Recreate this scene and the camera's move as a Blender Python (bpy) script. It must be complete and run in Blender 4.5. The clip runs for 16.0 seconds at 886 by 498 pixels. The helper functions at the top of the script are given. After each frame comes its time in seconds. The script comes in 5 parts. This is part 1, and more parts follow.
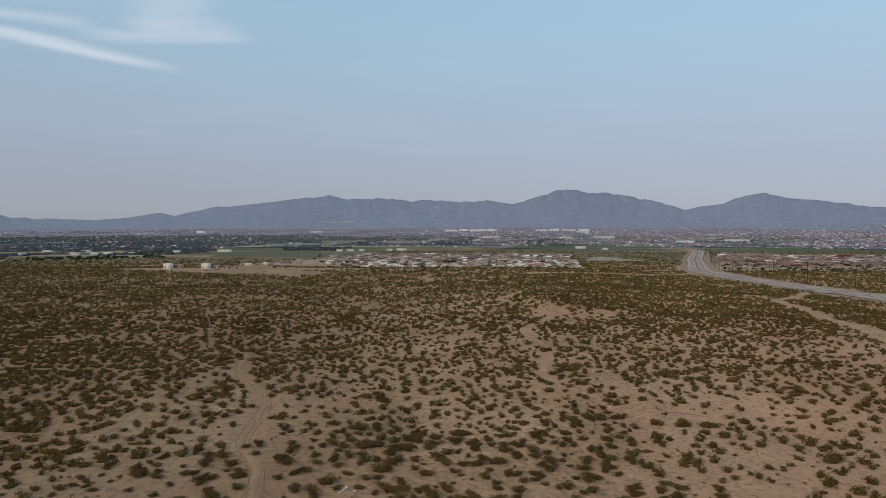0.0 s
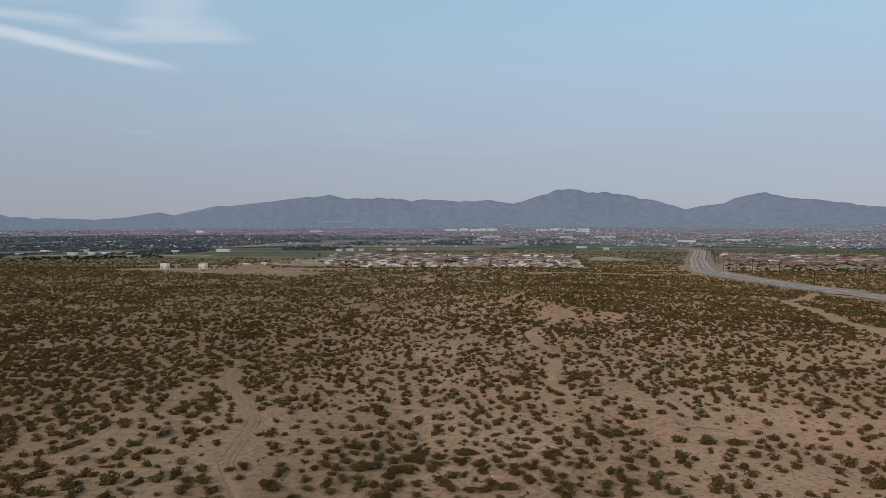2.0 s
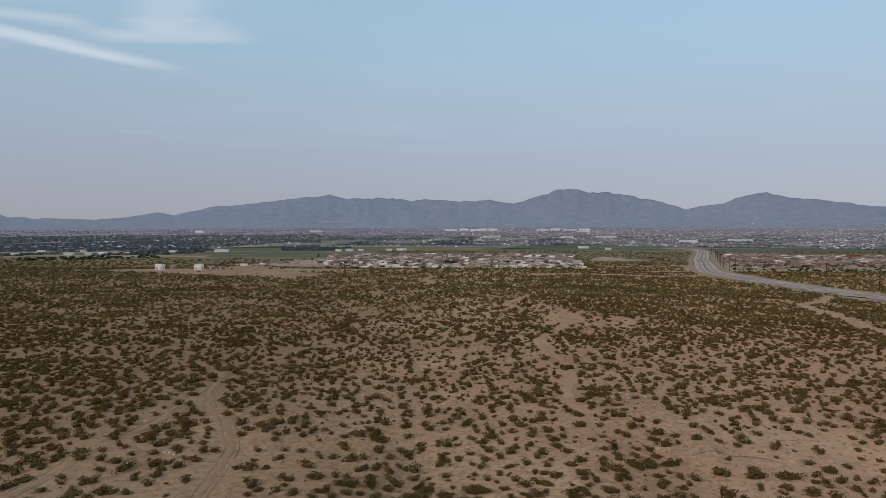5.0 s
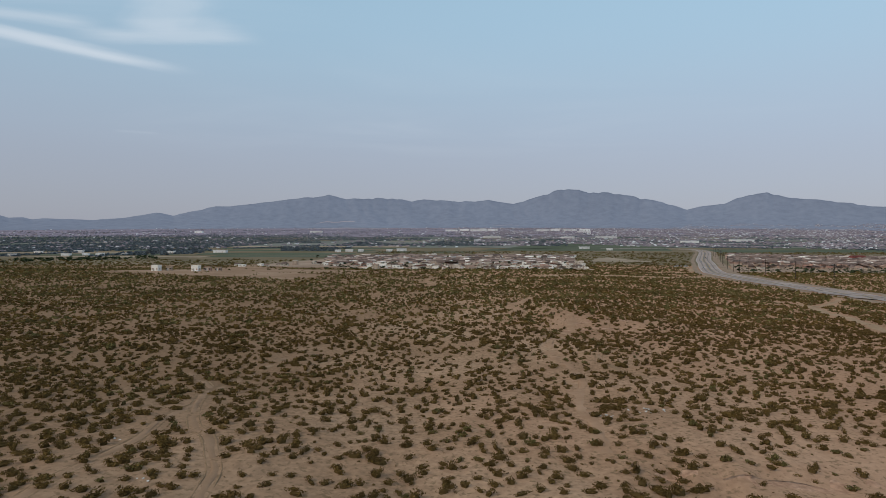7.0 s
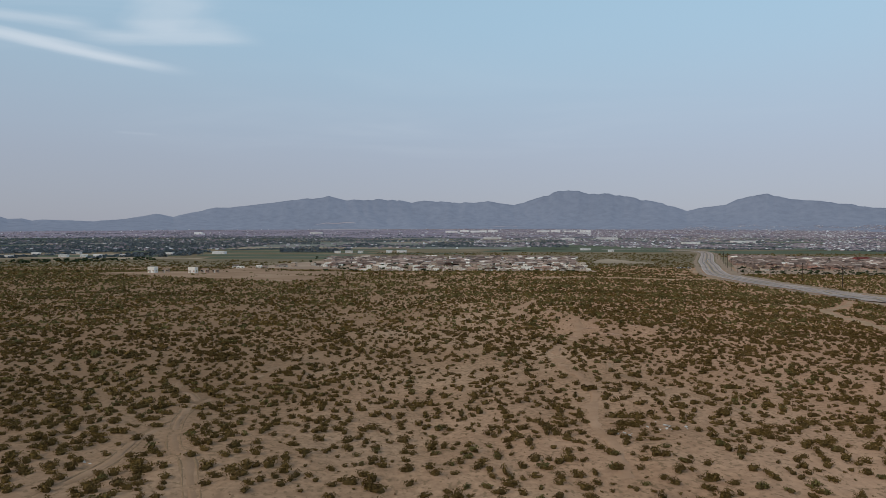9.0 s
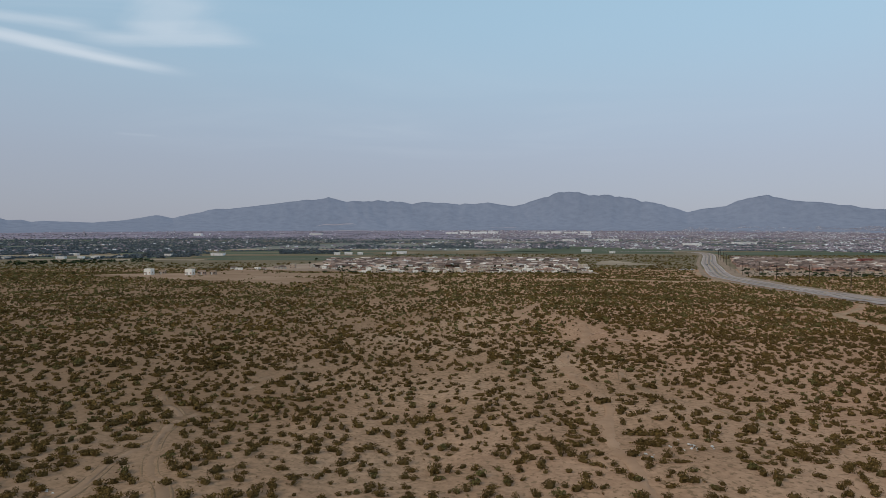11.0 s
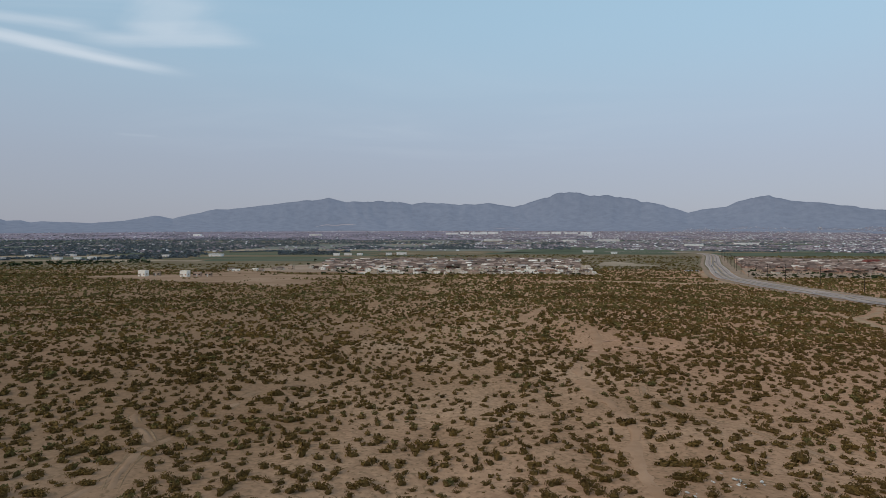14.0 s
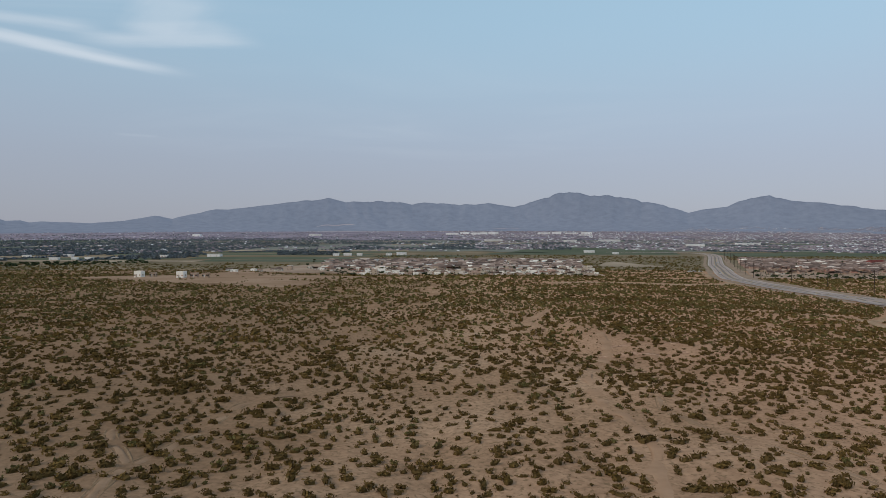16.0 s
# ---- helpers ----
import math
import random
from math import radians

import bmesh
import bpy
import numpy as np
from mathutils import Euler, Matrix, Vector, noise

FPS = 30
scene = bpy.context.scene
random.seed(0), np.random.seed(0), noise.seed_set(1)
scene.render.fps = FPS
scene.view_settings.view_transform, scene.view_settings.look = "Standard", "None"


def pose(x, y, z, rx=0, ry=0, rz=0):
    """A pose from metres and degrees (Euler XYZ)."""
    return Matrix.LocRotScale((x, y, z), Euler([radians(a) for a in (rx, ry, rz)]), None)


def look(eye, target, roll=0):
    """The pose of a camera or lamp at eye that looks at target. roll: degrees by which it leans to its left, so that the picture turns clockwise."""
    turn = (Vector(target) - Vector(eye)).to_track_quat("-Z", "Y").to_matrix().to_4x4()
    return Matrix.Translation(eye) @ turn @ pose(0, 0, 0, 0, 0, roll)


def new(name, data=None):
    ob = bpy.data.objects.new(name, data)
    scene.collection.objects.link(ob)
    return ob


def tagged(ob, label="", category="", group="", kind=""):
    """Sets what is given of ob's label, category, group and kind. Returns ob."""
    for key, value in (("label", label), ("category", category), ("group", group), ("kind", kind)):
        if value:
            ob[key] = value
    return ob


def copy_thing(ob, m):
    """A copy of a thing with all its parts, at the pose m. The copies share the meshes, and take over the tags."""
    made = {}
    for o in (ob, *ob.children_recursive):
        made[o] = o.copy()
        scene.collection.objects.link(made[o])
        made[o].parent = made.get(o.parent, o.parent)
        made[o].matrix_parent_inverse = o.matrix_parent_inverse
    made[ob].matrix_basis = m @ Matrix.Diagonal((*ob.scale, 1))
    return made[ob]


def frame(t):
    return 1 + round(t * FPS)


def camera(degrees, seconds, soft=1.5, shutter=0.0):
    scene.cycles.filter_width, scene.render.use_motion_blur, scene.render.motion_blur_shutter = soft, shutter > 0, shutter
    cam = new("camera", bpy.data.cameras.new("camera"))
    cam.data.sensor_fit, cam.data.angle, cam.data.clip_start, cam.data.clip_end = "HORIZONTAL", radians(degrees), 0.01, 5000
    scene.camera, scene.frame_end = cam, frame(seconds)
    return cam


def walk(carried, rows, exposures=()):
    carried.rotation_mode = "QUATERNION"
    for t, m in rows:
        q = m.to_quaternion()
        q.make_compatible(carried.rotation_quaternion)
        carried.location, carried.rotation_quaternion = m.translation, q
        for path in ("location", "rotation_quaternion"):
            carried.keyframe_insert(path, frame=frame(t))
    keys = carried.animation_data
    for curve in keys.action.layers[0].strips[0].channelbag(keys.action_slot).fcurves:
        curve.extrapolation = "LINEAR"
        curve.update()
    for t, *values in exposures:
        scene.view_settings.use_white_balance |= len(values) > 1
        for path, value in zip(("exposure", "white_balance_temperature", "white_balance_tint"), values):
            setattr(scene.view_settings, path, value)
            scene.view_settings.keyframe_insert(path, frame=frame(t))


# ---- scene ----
cam = camera(72, 16.0, soft=0.72)
SPEED, DRIFT, HEIGHT = 3.315, -0.2224, 29.75
rows = []
for t, tilt in ((0, 2.133), (1, 2.155), (2, 2.175), (4, 2.175), (5.5, 2.172), (6.5, 2.16), (7.5, 2.125), (8.2, 2.085), (9, 2.03),
                (10, 1.965), (11.5, 1.888), (13, 1.868), (14.5, 1.852), (16, 1.846)):
    rows.append((t, pose(DRIFT * t, SPEED * t, HEIGHT, 90 - tilt, 0, 0)))
walk(cam, rows, [(0, 0.0), (16, 0.0)])

# ---- world and sun ----
SUN_AZ, SUN_EL = radians(235), radians(38)   # azimuth clockwise from +y
world = bpy.data.worlds.new("sky")
scene.world = world
world.use_nodes = True
wn, wl = world.node_tree.nodes, world.node_tree.links
wn.clear()


def wnode(kind, **values):
    n = wn.new(kind)
    for k, v in values.items():
        n.inputs[k].default_value = v
    return n


sky = wn.new("ShaderNodeTexSky")
sky.sky_type, sky.sun_disc = "NISHITA", False
sky.sun_elevation, sky.sun_rotation = SUN_EL, SUN_AZ
sky.air_density, sky.dust_density, sky.ozone_density, sky.altitude = 1.0, 2.0, 1.5, 1100
coord = wn.new("ShaderNodeTexCoord")
split = wn.new("ShaderNodeSeparateXYZ")
wl.new(coord.outputs["Generated"], split.inputs[0])
ramp = wn.new("ShaderNodeValToRGB")          # thick haze low down, clearing upwards
ramp.color_ramp.interpolation = "B_SPLINE"
stops = ((0.0, (3.55, 3.74, 4.50)), (0.06, (3.72, 4.00, 4.82)), (0.14, (4.0, 4.62, 5.65)), (0.25, (3.95, 5.50, 6.80)), (0.38, (3.6, 5.7, 7.4)), (0.6, (3.7, 4.6, 5.3)), (1.0, (3.4, 3.8, 4.1)))
while len(ramp.color_ramp.elements) < len(stops):
    ramp.color_ramp.elements.new(0.5)
for e, (p, c) in zip(ramp.color_ramp.elements, stops):
    e.position, e.color = p, (*[v / 10 for v in c], 1)
wl.new(split.outputs["Z"], ramp.inputs[0])
scale10 = wn.new("ShaderNodeVectorMath")
scale10.operation = "SCALE"
scale10.inputs["Scale"].default_value = 10
wl.new(ramp.outputs[0], scale10.inputs[0])
haze = wn.new("ShaderNodeMix")
haze.data_type = "RGBA"
haze.inputs["Factor"].default_value = 0.88
wl.new(sky.outputs[0], haze.inputs["A"])
side = wn.new("ShaderNodeMapRange")          # the haze is a little thicker to the left
side.inputs["From Min"].default_value, side.inputs["From Max"].default_value = -0.6, 0.6
side.inputs["To Min"].default_value, side.inputs["To Max"].default_value = 9.3, 10.9
wl.new(split.outputs["X"], side.inputs["Value"])
wl.new(side.outputs[0], scale10.inputs["Scale"])
wl.new(scale10.outputs[0], haze.inputs["B"])
# cirrus: drawn-out streaks on a plane high above
zmax = wn.new("ShaderNodeMath")
zmax.operation = "MAXIMUM"
zmax.inputs[1].default_value = 0.02
wl.new(split.outputs["Z"], zmax.inputs[0])
px = wn.new("ShaderNodeMath")
px.operation = "DIVIDE"
py = wn.new("ShaderNodeMath")
py.operation = "DIVIDE"
wl.new(split.outputs["X"], px.inputs[0])
wl.new(zmax.outputs[0], px.inputs[1])
wl.new(split.outputs["Y"], py.inputs[0])
wl.new(zmax.outputs[0], py.inputs[1])
plane = wn.new("ShaderNodeCombineXYZ")
wl.new(px.outputs[0], plane.inputs[0])
wl.new(py.outputs[0], plane.inputs[1])


def cirrus(turn, scale, low, high, detail, where, width, strength):
    """Soft streaks round one place of the cloud plane."""
    mp = wn.new("ShaderNodeMapping")
    mp.inputs["Rotation"].default_value = (0, 0, radians(turn))
    mp.inputs["Scale"].default_value = scale
    wl.new(plane.outputs[0], mp.inputs[0])
    nz = wnode("ShaderNodeTexNoise", Scale=1.0, Detail=detail, Roughness=0.6, Distortion=0.6)
    wl.new(mp.outputs[0], nz.inputs["Vector"])
    rng = wn.new("ShaderNodeMapRange")
    rng.interpolation_type = "SMOOTHSTEP"
    rng.inputs["From Min"].default_value, rng.inputs["From Max"].default_value = low, high
    wl.new(nz.outputs[0], rng.inputs["Value"])
    dist = wn.new("ShaderNodeVectorMath")
    dist.operation = "DISTANCE"
    dist.inputs[1].default_value = (*where, 0)
    wl.new(plane.outputs[0], dist.inputs[0])
    fall = wn.new("ShaderNodeMapRange")
    fall.interpolation_type = "SMOOTHSTEP"
    fall.inputs["From Min"].default_value, fall.inputs["From Max"].default_value = 0.0, width
    fall.inputs["To Min"].default_value, fall.inputs["To Max"].default_value = strength, 0.0
    wl.new(dist.outputs["Value"], fall.inputs["Value"])
    mul = wn.new("ShaderNodeMath")
    mul.operation = "MULTIPLY"
    wl.new(rng.outputs[0], mul.inputs[0])
    wl.new(fall.outputs[0], mul.inputs[1])
    return mul


last = haze.outputs["Result"]
def streak(ends, half, strength, seed):
    """One drawn-out wisp between two places of the cloud plane."""
    global last
    (x0, y0), (x1, y1) = ends
    length, turn = math.hypot(x1 - x0, y1 - y0), math.atan2(y1 - y0, x1 - x0)
    shift = wn.new("ShaderNodeVectorMath")
    shift.operation = "SUBTRACT"
    shift.inputs[1].default_value = (x0, y0, 0)
    wl.new(plane.outputs[0], shift.inputs[0])
    rot = wn.new("ShaderNodeVectorRotate")
    rot.rotation_type = "Z_AXIS"
    rot.inputs["Angle"].default_value = -turn
    wl.new(shift.outputs[0], rot.inputs["Vector"])
    nz = wnode("ShaderNodeTexNoise", Scale=1.0, Detail=4.0, Roughness=0.55)
    mp = wn.new("ShaderNodeMapping")
    mp.inputs["Scale"].default_value = (1.6, 5.0, 1)
    mp.inputs["Location"].default_value = (seed, 0, 0)
    wl.new(rot.outputs[0], mp.inputs[0])
    wl.new(mp.outputs[0], nz.inputs["Vector"])
    s = wn.new("ShaderNodeSeparateXYZ")
    wl.new(rot.outputs[0], s.inputs[0])
    wob = wn.new("ShaderNodeMath")
    wob.operation = "MULTIPLY_ADD"
    wob.inputs[1].default_value, wob.inputs[2].default_value = half * 1.2, -half * 0.6
    wl.new(nz.outputs[0], wob.inputs[0])
    add = wn.new("ShaderNodeMath")
    add.operation = "ADD"
    wl.new(s.outputs["Y"], add.inputs[0])
    wl.new(wob.outputs[0], add.inputs[1])
    ab = wn.new("ShaderNodeMath")
    ab.operation = "ABSOLUTE"
    wl.new(add.outputs[0], ab.inputs[0])
    across = wn.new("ShaderNodeMapRange")
    across.interpolation_type = "SMOOTHSTEP"
    across.inputs["From Max"].default_value = half
    across.inputs["To Min"].default_value, across.inputs["To Max"].default_value = strength, 0
    wl.new(ab.outputs[0], across.inputs["Value"])
    mid = wn.new("ShaderNodeMath")
    mid.operation = "SUBTRACT"
    mid.inputs[1].default_value = length / 2
    wl.new(s.outputs["X"], mid.inputs[0])
    ab2 = wn.new("ShaderNodeMath")
    ab2.operation = "ABSOLUTE"
    wl.new(mid.outputs[0], ab2.inputs[0])
    along = wn.new("ShaderNodeMapRange")
    along.interpolation_type = "SMOOTHSTEP"
    along.inputs["From Min"].default_value, along.inputs["From Max"].default_value = length * 0.25, length * 0.56
    along.inputs["To Min"].default_value, along.inputs["To Max"].default_value = 1, 0
    wl.new(ab2.outputs[0], along.inputs["Value"])
    mul = wn.new("ShaderNodeMath")
    mul.operation = "MULTIPLY"
    wl.new(across.outputs[0], mul.inputs[0])
    wl.new(along.outputs[0], mul.inputs[1])
    lay(mul)


def lay(mask):
    global last
    m = wn.new("ShaderNodeMix")
    m.data_type = "RGBA"
    m.inputs["B"].default_value = (6.4, 7.1, 7.9, 1)
    wl.new(mask.outputs[0], m.inputs["Factor"])
    wl.new(last, m.inputs["A"])
    last = m.outputs["Result"]


streak(((-2.62, 2.66), (-1.78, 3.92)), 0.20, 0.66, 3.0)
streak(((-2.30, 3.05), (-1.66, 4.02)), 0.16, 0.30, 12.0)
streak(((-1.92, 3.22), (-0.98, 3.26)), 0.20, 0.46, 9.0)
streak(((-1.52, 3.18), (-1.08, 2.62)), 0.20, 0.34, 21.0)
streak(((-1.60, 3.10), (-1.02, 3.05)), 0.16, 0.26, 15.0)
streak(((-2.30, 2.80), (-1.70, 3.08)), 0.15, 0.40, 5.0)
streak(((-3.45, 6.42), (-3.05, 6.62)), 0.16, 0.09, 7.0)
lay(cirrus(-62, (0.5, 1.4, 1), 0.45, 0.8, 4, (-1.9, 2.9), 1.6, 0.22))
lay(cirrus(10, (0.35, 0.5, 1), 0.40, 0.85, 3, (0.0, 6.0), 5.0, 0.16))
bg = wn.new("ShaderNodeBackground")
bg.inputs["Strength"].default_value = 0.1
wl.new(last, bg.inputs["Color"])
out = wn.new("ShaderNodeOutputWorld")
wl.new(bg.outputs[0], out.inputs[0])

sun = new("sun", bpy.data.lights.new("sun", "SUN"))
sun.data.energy, sun.data.angle, sun.data.color = 1.45, radians(20), (1.0, 0.86, 0.68)
sun.matrix_world = look((0, 0, 0), (-math.sin(SUN_AZ) * math.cos(SUN_EL), -math.cos(SUN_AZ) * math.cos(SUN_EL), -math.sin(SUN_EL)))
sun.location = (0, 0, 400)


# ---- materials ----
def material(name, colours, scale=1.0, rough=0.9, bump=0.0, bump_scale=None, space="Object", pick="noise", detail=6.0, spec=0.0, second=None):
    """colours: (position, rgb) stops, picked by noise, by the object or by the piece. second: (scale, low, high), a wider variation of brightness."""
    m = bpy.data.materials.new(name)
    m.use_nodes = True
    n, l = m.node_tree.nodes, m.node_tree.links
    b = n["Principled BSDF"]
    b.inputs["Roughness"].default_value = rough
    b.inputs["Specular IOR Level"].default_value = spec
    tc = n.new("ShaderNodeTexCoord")
    if space == "World":
        src = n.new("ShaderNodeNewGeometry").outputs["Position"]
    else:
        src = tc.outputs[space]
    nz = n.new("ShaderNodeTexNoise")
    nz.inputs["Scale"].default_value, nz.inputs["Detail"].default_value = scale, detail
    nz.inputs["Roughness"].default_value = 0.6
    l.new(src, nz.inputs["Vector"])
    rp = n.new("ShaderNodeValToRGB")
    while len(rp.color_ramp.elements) < len(colours):
        rp.color_ramp.elements.new(0.5)
    for e, (p, c) in zip(rp.color_ramp.elements, colours):
        e.position, e.color = p, (*c, 1)
    if pick == "noise":
        l.new(nz.outputs[0], rp.inputs[0])
    elif pick == "object":
        l.new(n.new("ShaderNodeObjectInfo").outputs["Random"], rp.inputs[0])
    else:
        l.new(n.new("ShaderNodeNewGeometry").outputs["Random Per Island"], rp.inputs[0])
    colour = rp.outputs[0]
    if pick != "noise":
        second = second or (scale, 0.85, 1.12)
    if second:
        nz2 = n.new("ShaderNodeTexNoise")
        nz2.inputs["Scale"].default_value, nz2.inputs["Detail"].default_value = second[0], 3
        l.new(src, nz2.inputs["Vector"])
        mr = n.new("ShaderNodeMapRange")
        mr.inputs["From Min"].default_value, mr.inputs["From Max"].default_value = 0.3, 0.7
        mr.inputs["To Min"].default_value, mr.inputs["To Max"].default_value = second[1], second[2]
        l.new(nz2.outputs[0], mr.inputs["Value"])
        sc = n.new("ShaderNodeVectorMath")
        sc.operation = "SCALE"
        l.new(colour, sc.inputs[0])
        l.new(mr.outputs[0], sc.inputs["Scale"])
        colour = sc.outputs[0]
    l.new(colour, b.inputs["Base Color"])
    if bump:
        nb = n.new("ShaderNodeTexNoise")
        nb.inputs["Scale"].default_value, nb.inputs["Detail"].default_value = bump_scale or scale * 3, 8
        l.new(src, nb.inputs["Vector"])
        bp = n.new("ShaderNodeBump")
        bp.inputs["Strength"].default_value, bp.inputs["Distance"].default_value = 0.6, bump
        l.new(nb.outputs[0], bp.inputs["Height"])
        l.new(bp.outputs[0], b.inputs["Normal"])
    return m


def ground_material():
    """Pinkish desert sand: pale blown sand, redder crust, fine litter, and a darker west."""
    m = material("desert_sand", ((0.30, (0.285, 0.179, 0.112)), (0.48, (0.376, 0.242, 0.156)), (0.60, (0.439, 0.293, 0.195)), (0.75, (0.513, 0.359, 0.250))),
                 0.035, 0.95, 0.12, 0.9, "World", second=(1.3, 0.74, 1.16))
    n, l = m.node_tree.nodes, m.node_tree.links
    b = n["Principled BSDF"]
    old = b.inputs["Base Color"].links[0].from_socket
    pos = n.new("ShaderNodeNewGeometry").outputs["Position"]
    red = n.new("ShaderNodeTexNoise")
    red.inputs["Scale"].default_value, red.inputs["Detail"].default_value = 0.014, 4
    l.new(pos, red.inputs["Vector"])
    rr = n.new("ShaderNodeMapRange")
    rr.interpolation_type = "SMOOTHSTEP"
    rr.inputs["From Min"].default_value, rr.inputs["From Max"].default_value = 0.50, 0.66
    rr.inputs["To Max"].default_value = 0.35
    l.new(red.outputs[0], rr.inputs["Value"])
    mx = n.new("ShaderNodeMix")
    mx.data_type = "RGBA"
    mx.inputs["B"].default_value = (0.43, 0.252, 0.168, 1)
    # the sand turns redder towards the east
    sepx = n.new("ShaderNodeSeparateXYZ")
    l.new(pos, sepx.inputs[0])
    ragx = n.new("ShaderNodeMath")
    ragx.operation = "MULTIPLY_ADD"
    ragx.inputs[1].default_value = 120
    l.new(red.outputs[0], ragx.inputs[0])
    l.new(sepx.outputs["X"], ragx.inputs[2])
    east = n.new("ShaderNodeMapRange")
    east.interpolation_type = "SMOOTHSTEP"
    east.inputs["From Min"].default_value, east.inputs["From Max"].default_value = 55, 125
    east.inputs["To Max"].default_value = 0.52
    l.new(ragx.outputs[0], east.inputs["Value"])
    most = n.new("ShaderNodeMath")
    most.operation = "MAXIMUM"
    l.new(rr.outputs[0], most.inputs[0])
    l.new(east.outputs[0], most.inputs[1])
    l.new(most.outputs[0], mx.inputs["Factor"])
    l.new(old, mx.inputs["A"])
    litter = n.new("ShaderNodeTexNoise")
    litter.inputs["Scale"].default_value, litter.inputs["Detail"].default_value = 1.7, 6
    l.new(pos, litter.inputs["Vector"])
    lr = n.new("ShaderNodeMapRange")
    lr.interpolation_type = "SMOOTHSTEP"
    lr.inputs["From Min"].default_value, lr.inputs["From Max"].default_value = 0.53, 0.66
    lr.inputs["To Max"].default_value = 0.6
    l.new(litter.outputs[0], lr.inputs["Value"])
    mx2 = n.new("ShaderNodeMix")
    mx2.data_type = "RGBA"
    mx2.inputs["B"].default_value = (0.135, 0.098, 0.055, 1)
    l.new(lr.outputs[0], mx2.inputs["Factor"])
    l.new(mx.outputs["Result"], mx2.inputs["A"])
    # a belt of darker colour to the west, with ragged edges
    sep = n.new("ShaderNodeSeparateXYZ")
    l.new(pos, sep.inputs[0])
    rag = n.new("ShaderNodeMath")
    rag.operation = "MULTIPLY_ADD"
    rag.inputs[1].default_value = 90
    l.new(red.outputs[0], rag.inputs[0])
    l.new(sep.outputs["X"], rag.inputs[2])
    belt = n.new("ShaderNodeMapRange")
    belt.interpolation_type = "SMOOTHSTEP"
    belt.inputs["From Min"].default_value, belt.inputs["From Max"].default_value = -25, 65
    belt.inputs["To Min"].default_value, belt.inputs["To Max"].default_value = 0.68, 0.0
    l.new(rag.outputs[0], belt.inputs["Value"])
    mx3 = n.new("ShaderNodeMix")
    mx3.data_type = "RGBA"
    mx3.inputs["B"].default_value = (0.195, 0.129, 0.083, 1)
    l.new(belt.outputs[0], mx3.inputs["Factor"])
    l.new(mx2.outputs["Result"], mx3.inputs["A"])
    l.new(mx3.outputs["Result"], b.inputs["Base Color"])
    return m


SAND = ground_material()
PALE_SAND = material("pale_graded_sand", ((0.3, (0.302, 0.200, 0.135)), (0.5, (0.367, 0.252, 0.177)), (0.7, (0.432, 0.309, 0.224))), 0.03, 0.95, 0.05, 0.8, "World", second=(0.324, 0.860, 0.860))
DIRT_TRACK = material("dirt_track", ((0.3, (0.31, 0.216, 0.142)), (0.55, (0.39, 0.278, 0.19)), (0.75, (0.45, 0.335, 0.24))), 0.15, 0.95, 0.05, 1.2, "World", second=(0.9, 0.88, 1.1))
PATH_SAND = material("loose_path_sand", ((0.3, (0.321, 0.211, 0.138)), (0.55, (0.376, 0.252, 0.169)), (0.75, (0.442, 0.304, 0.211))), 0.3, 0.95, 0.05, 2.0, "World", second=(0.834, 0.817, 0.808))
WASH_SAND = material("pale_wash_sand", ((0.3, (0.400, 0.252, 0.163)), (0.55, (0.464, 0.298, 0.197)), (0.75, (0.540, 0.355, 0.241))), 0.2, 0.95, 0.05, 2.0, "World", second=(0.860, 0.787, 0.860))
RED_CRUST = material("reddish_eroded_crust", ((0.3, (0.33, 0.195, 0.130)), (0.5, (0.43, 0.265, 0.182)), (0.72, (0.53, 0.36, 0.262))), 0.5, 0.95, 0.08, 2.0, "World", second=(1.8, 0.72, 1.2))
RUT = material("wheel_rut_soil", ((0.3, (0.215, 0.145, 0.09)), (0.55, (0.27, 0.185, 0.118)), (0.75, (0.33, 0.232, 0.152))), 0.6, 0.95, 0.05, 2.0, "World", second=(2.0, 0.85, 1.12))
ASPHALT = material("worn_asphalt", ((0.3, (0.324, 0.268, 0.247)), (0.6, (0.400, 0.333, 0.307)), (0.8, (0.464, 0.389, 0.356))), 0.08, 0.95, 0.01, 4, "World", spec=0.05, second=(0.02, 0.9, 1.1))
VERGE = material("gravel_verge", ((0.3, (0.291, 0.218, 0.164)), (0.55, (0.370, 0.283, 0.217)), (0.75, (0.448, 0.351, 0.276))), 0.1, 0.95, 0.03, 2, "World", second=(0.448, 0.860, 0.860))
TOWN_HOUSES = material("town_walls_and_roofs", ((0.0, (0.145, 0.120, 0.111)), (0.35, (0.309, 0.250, 0.218)), (0.6, (0.598, 0.480, 0.399)), (0.85, (0.860, 0.860, 0.855)), (1.0, (0.860, 0.860, 0.860))), 0.02, 0.9, space="World", pick="piece", spec=0.0)
PAINT = material("road_paint", ((0.4, (0.55, 0.54, 0.52)), (0.6, (0.68, 0.67, 0.64))), 1.0, 0.7, space="World")
YELLOW = material("yellow_road_paint", ((0.4, (0.42, 0.30, 0.10)), (0.6, (0.52, 0.38, 0.14))), 1.0, 0.7, space="World")
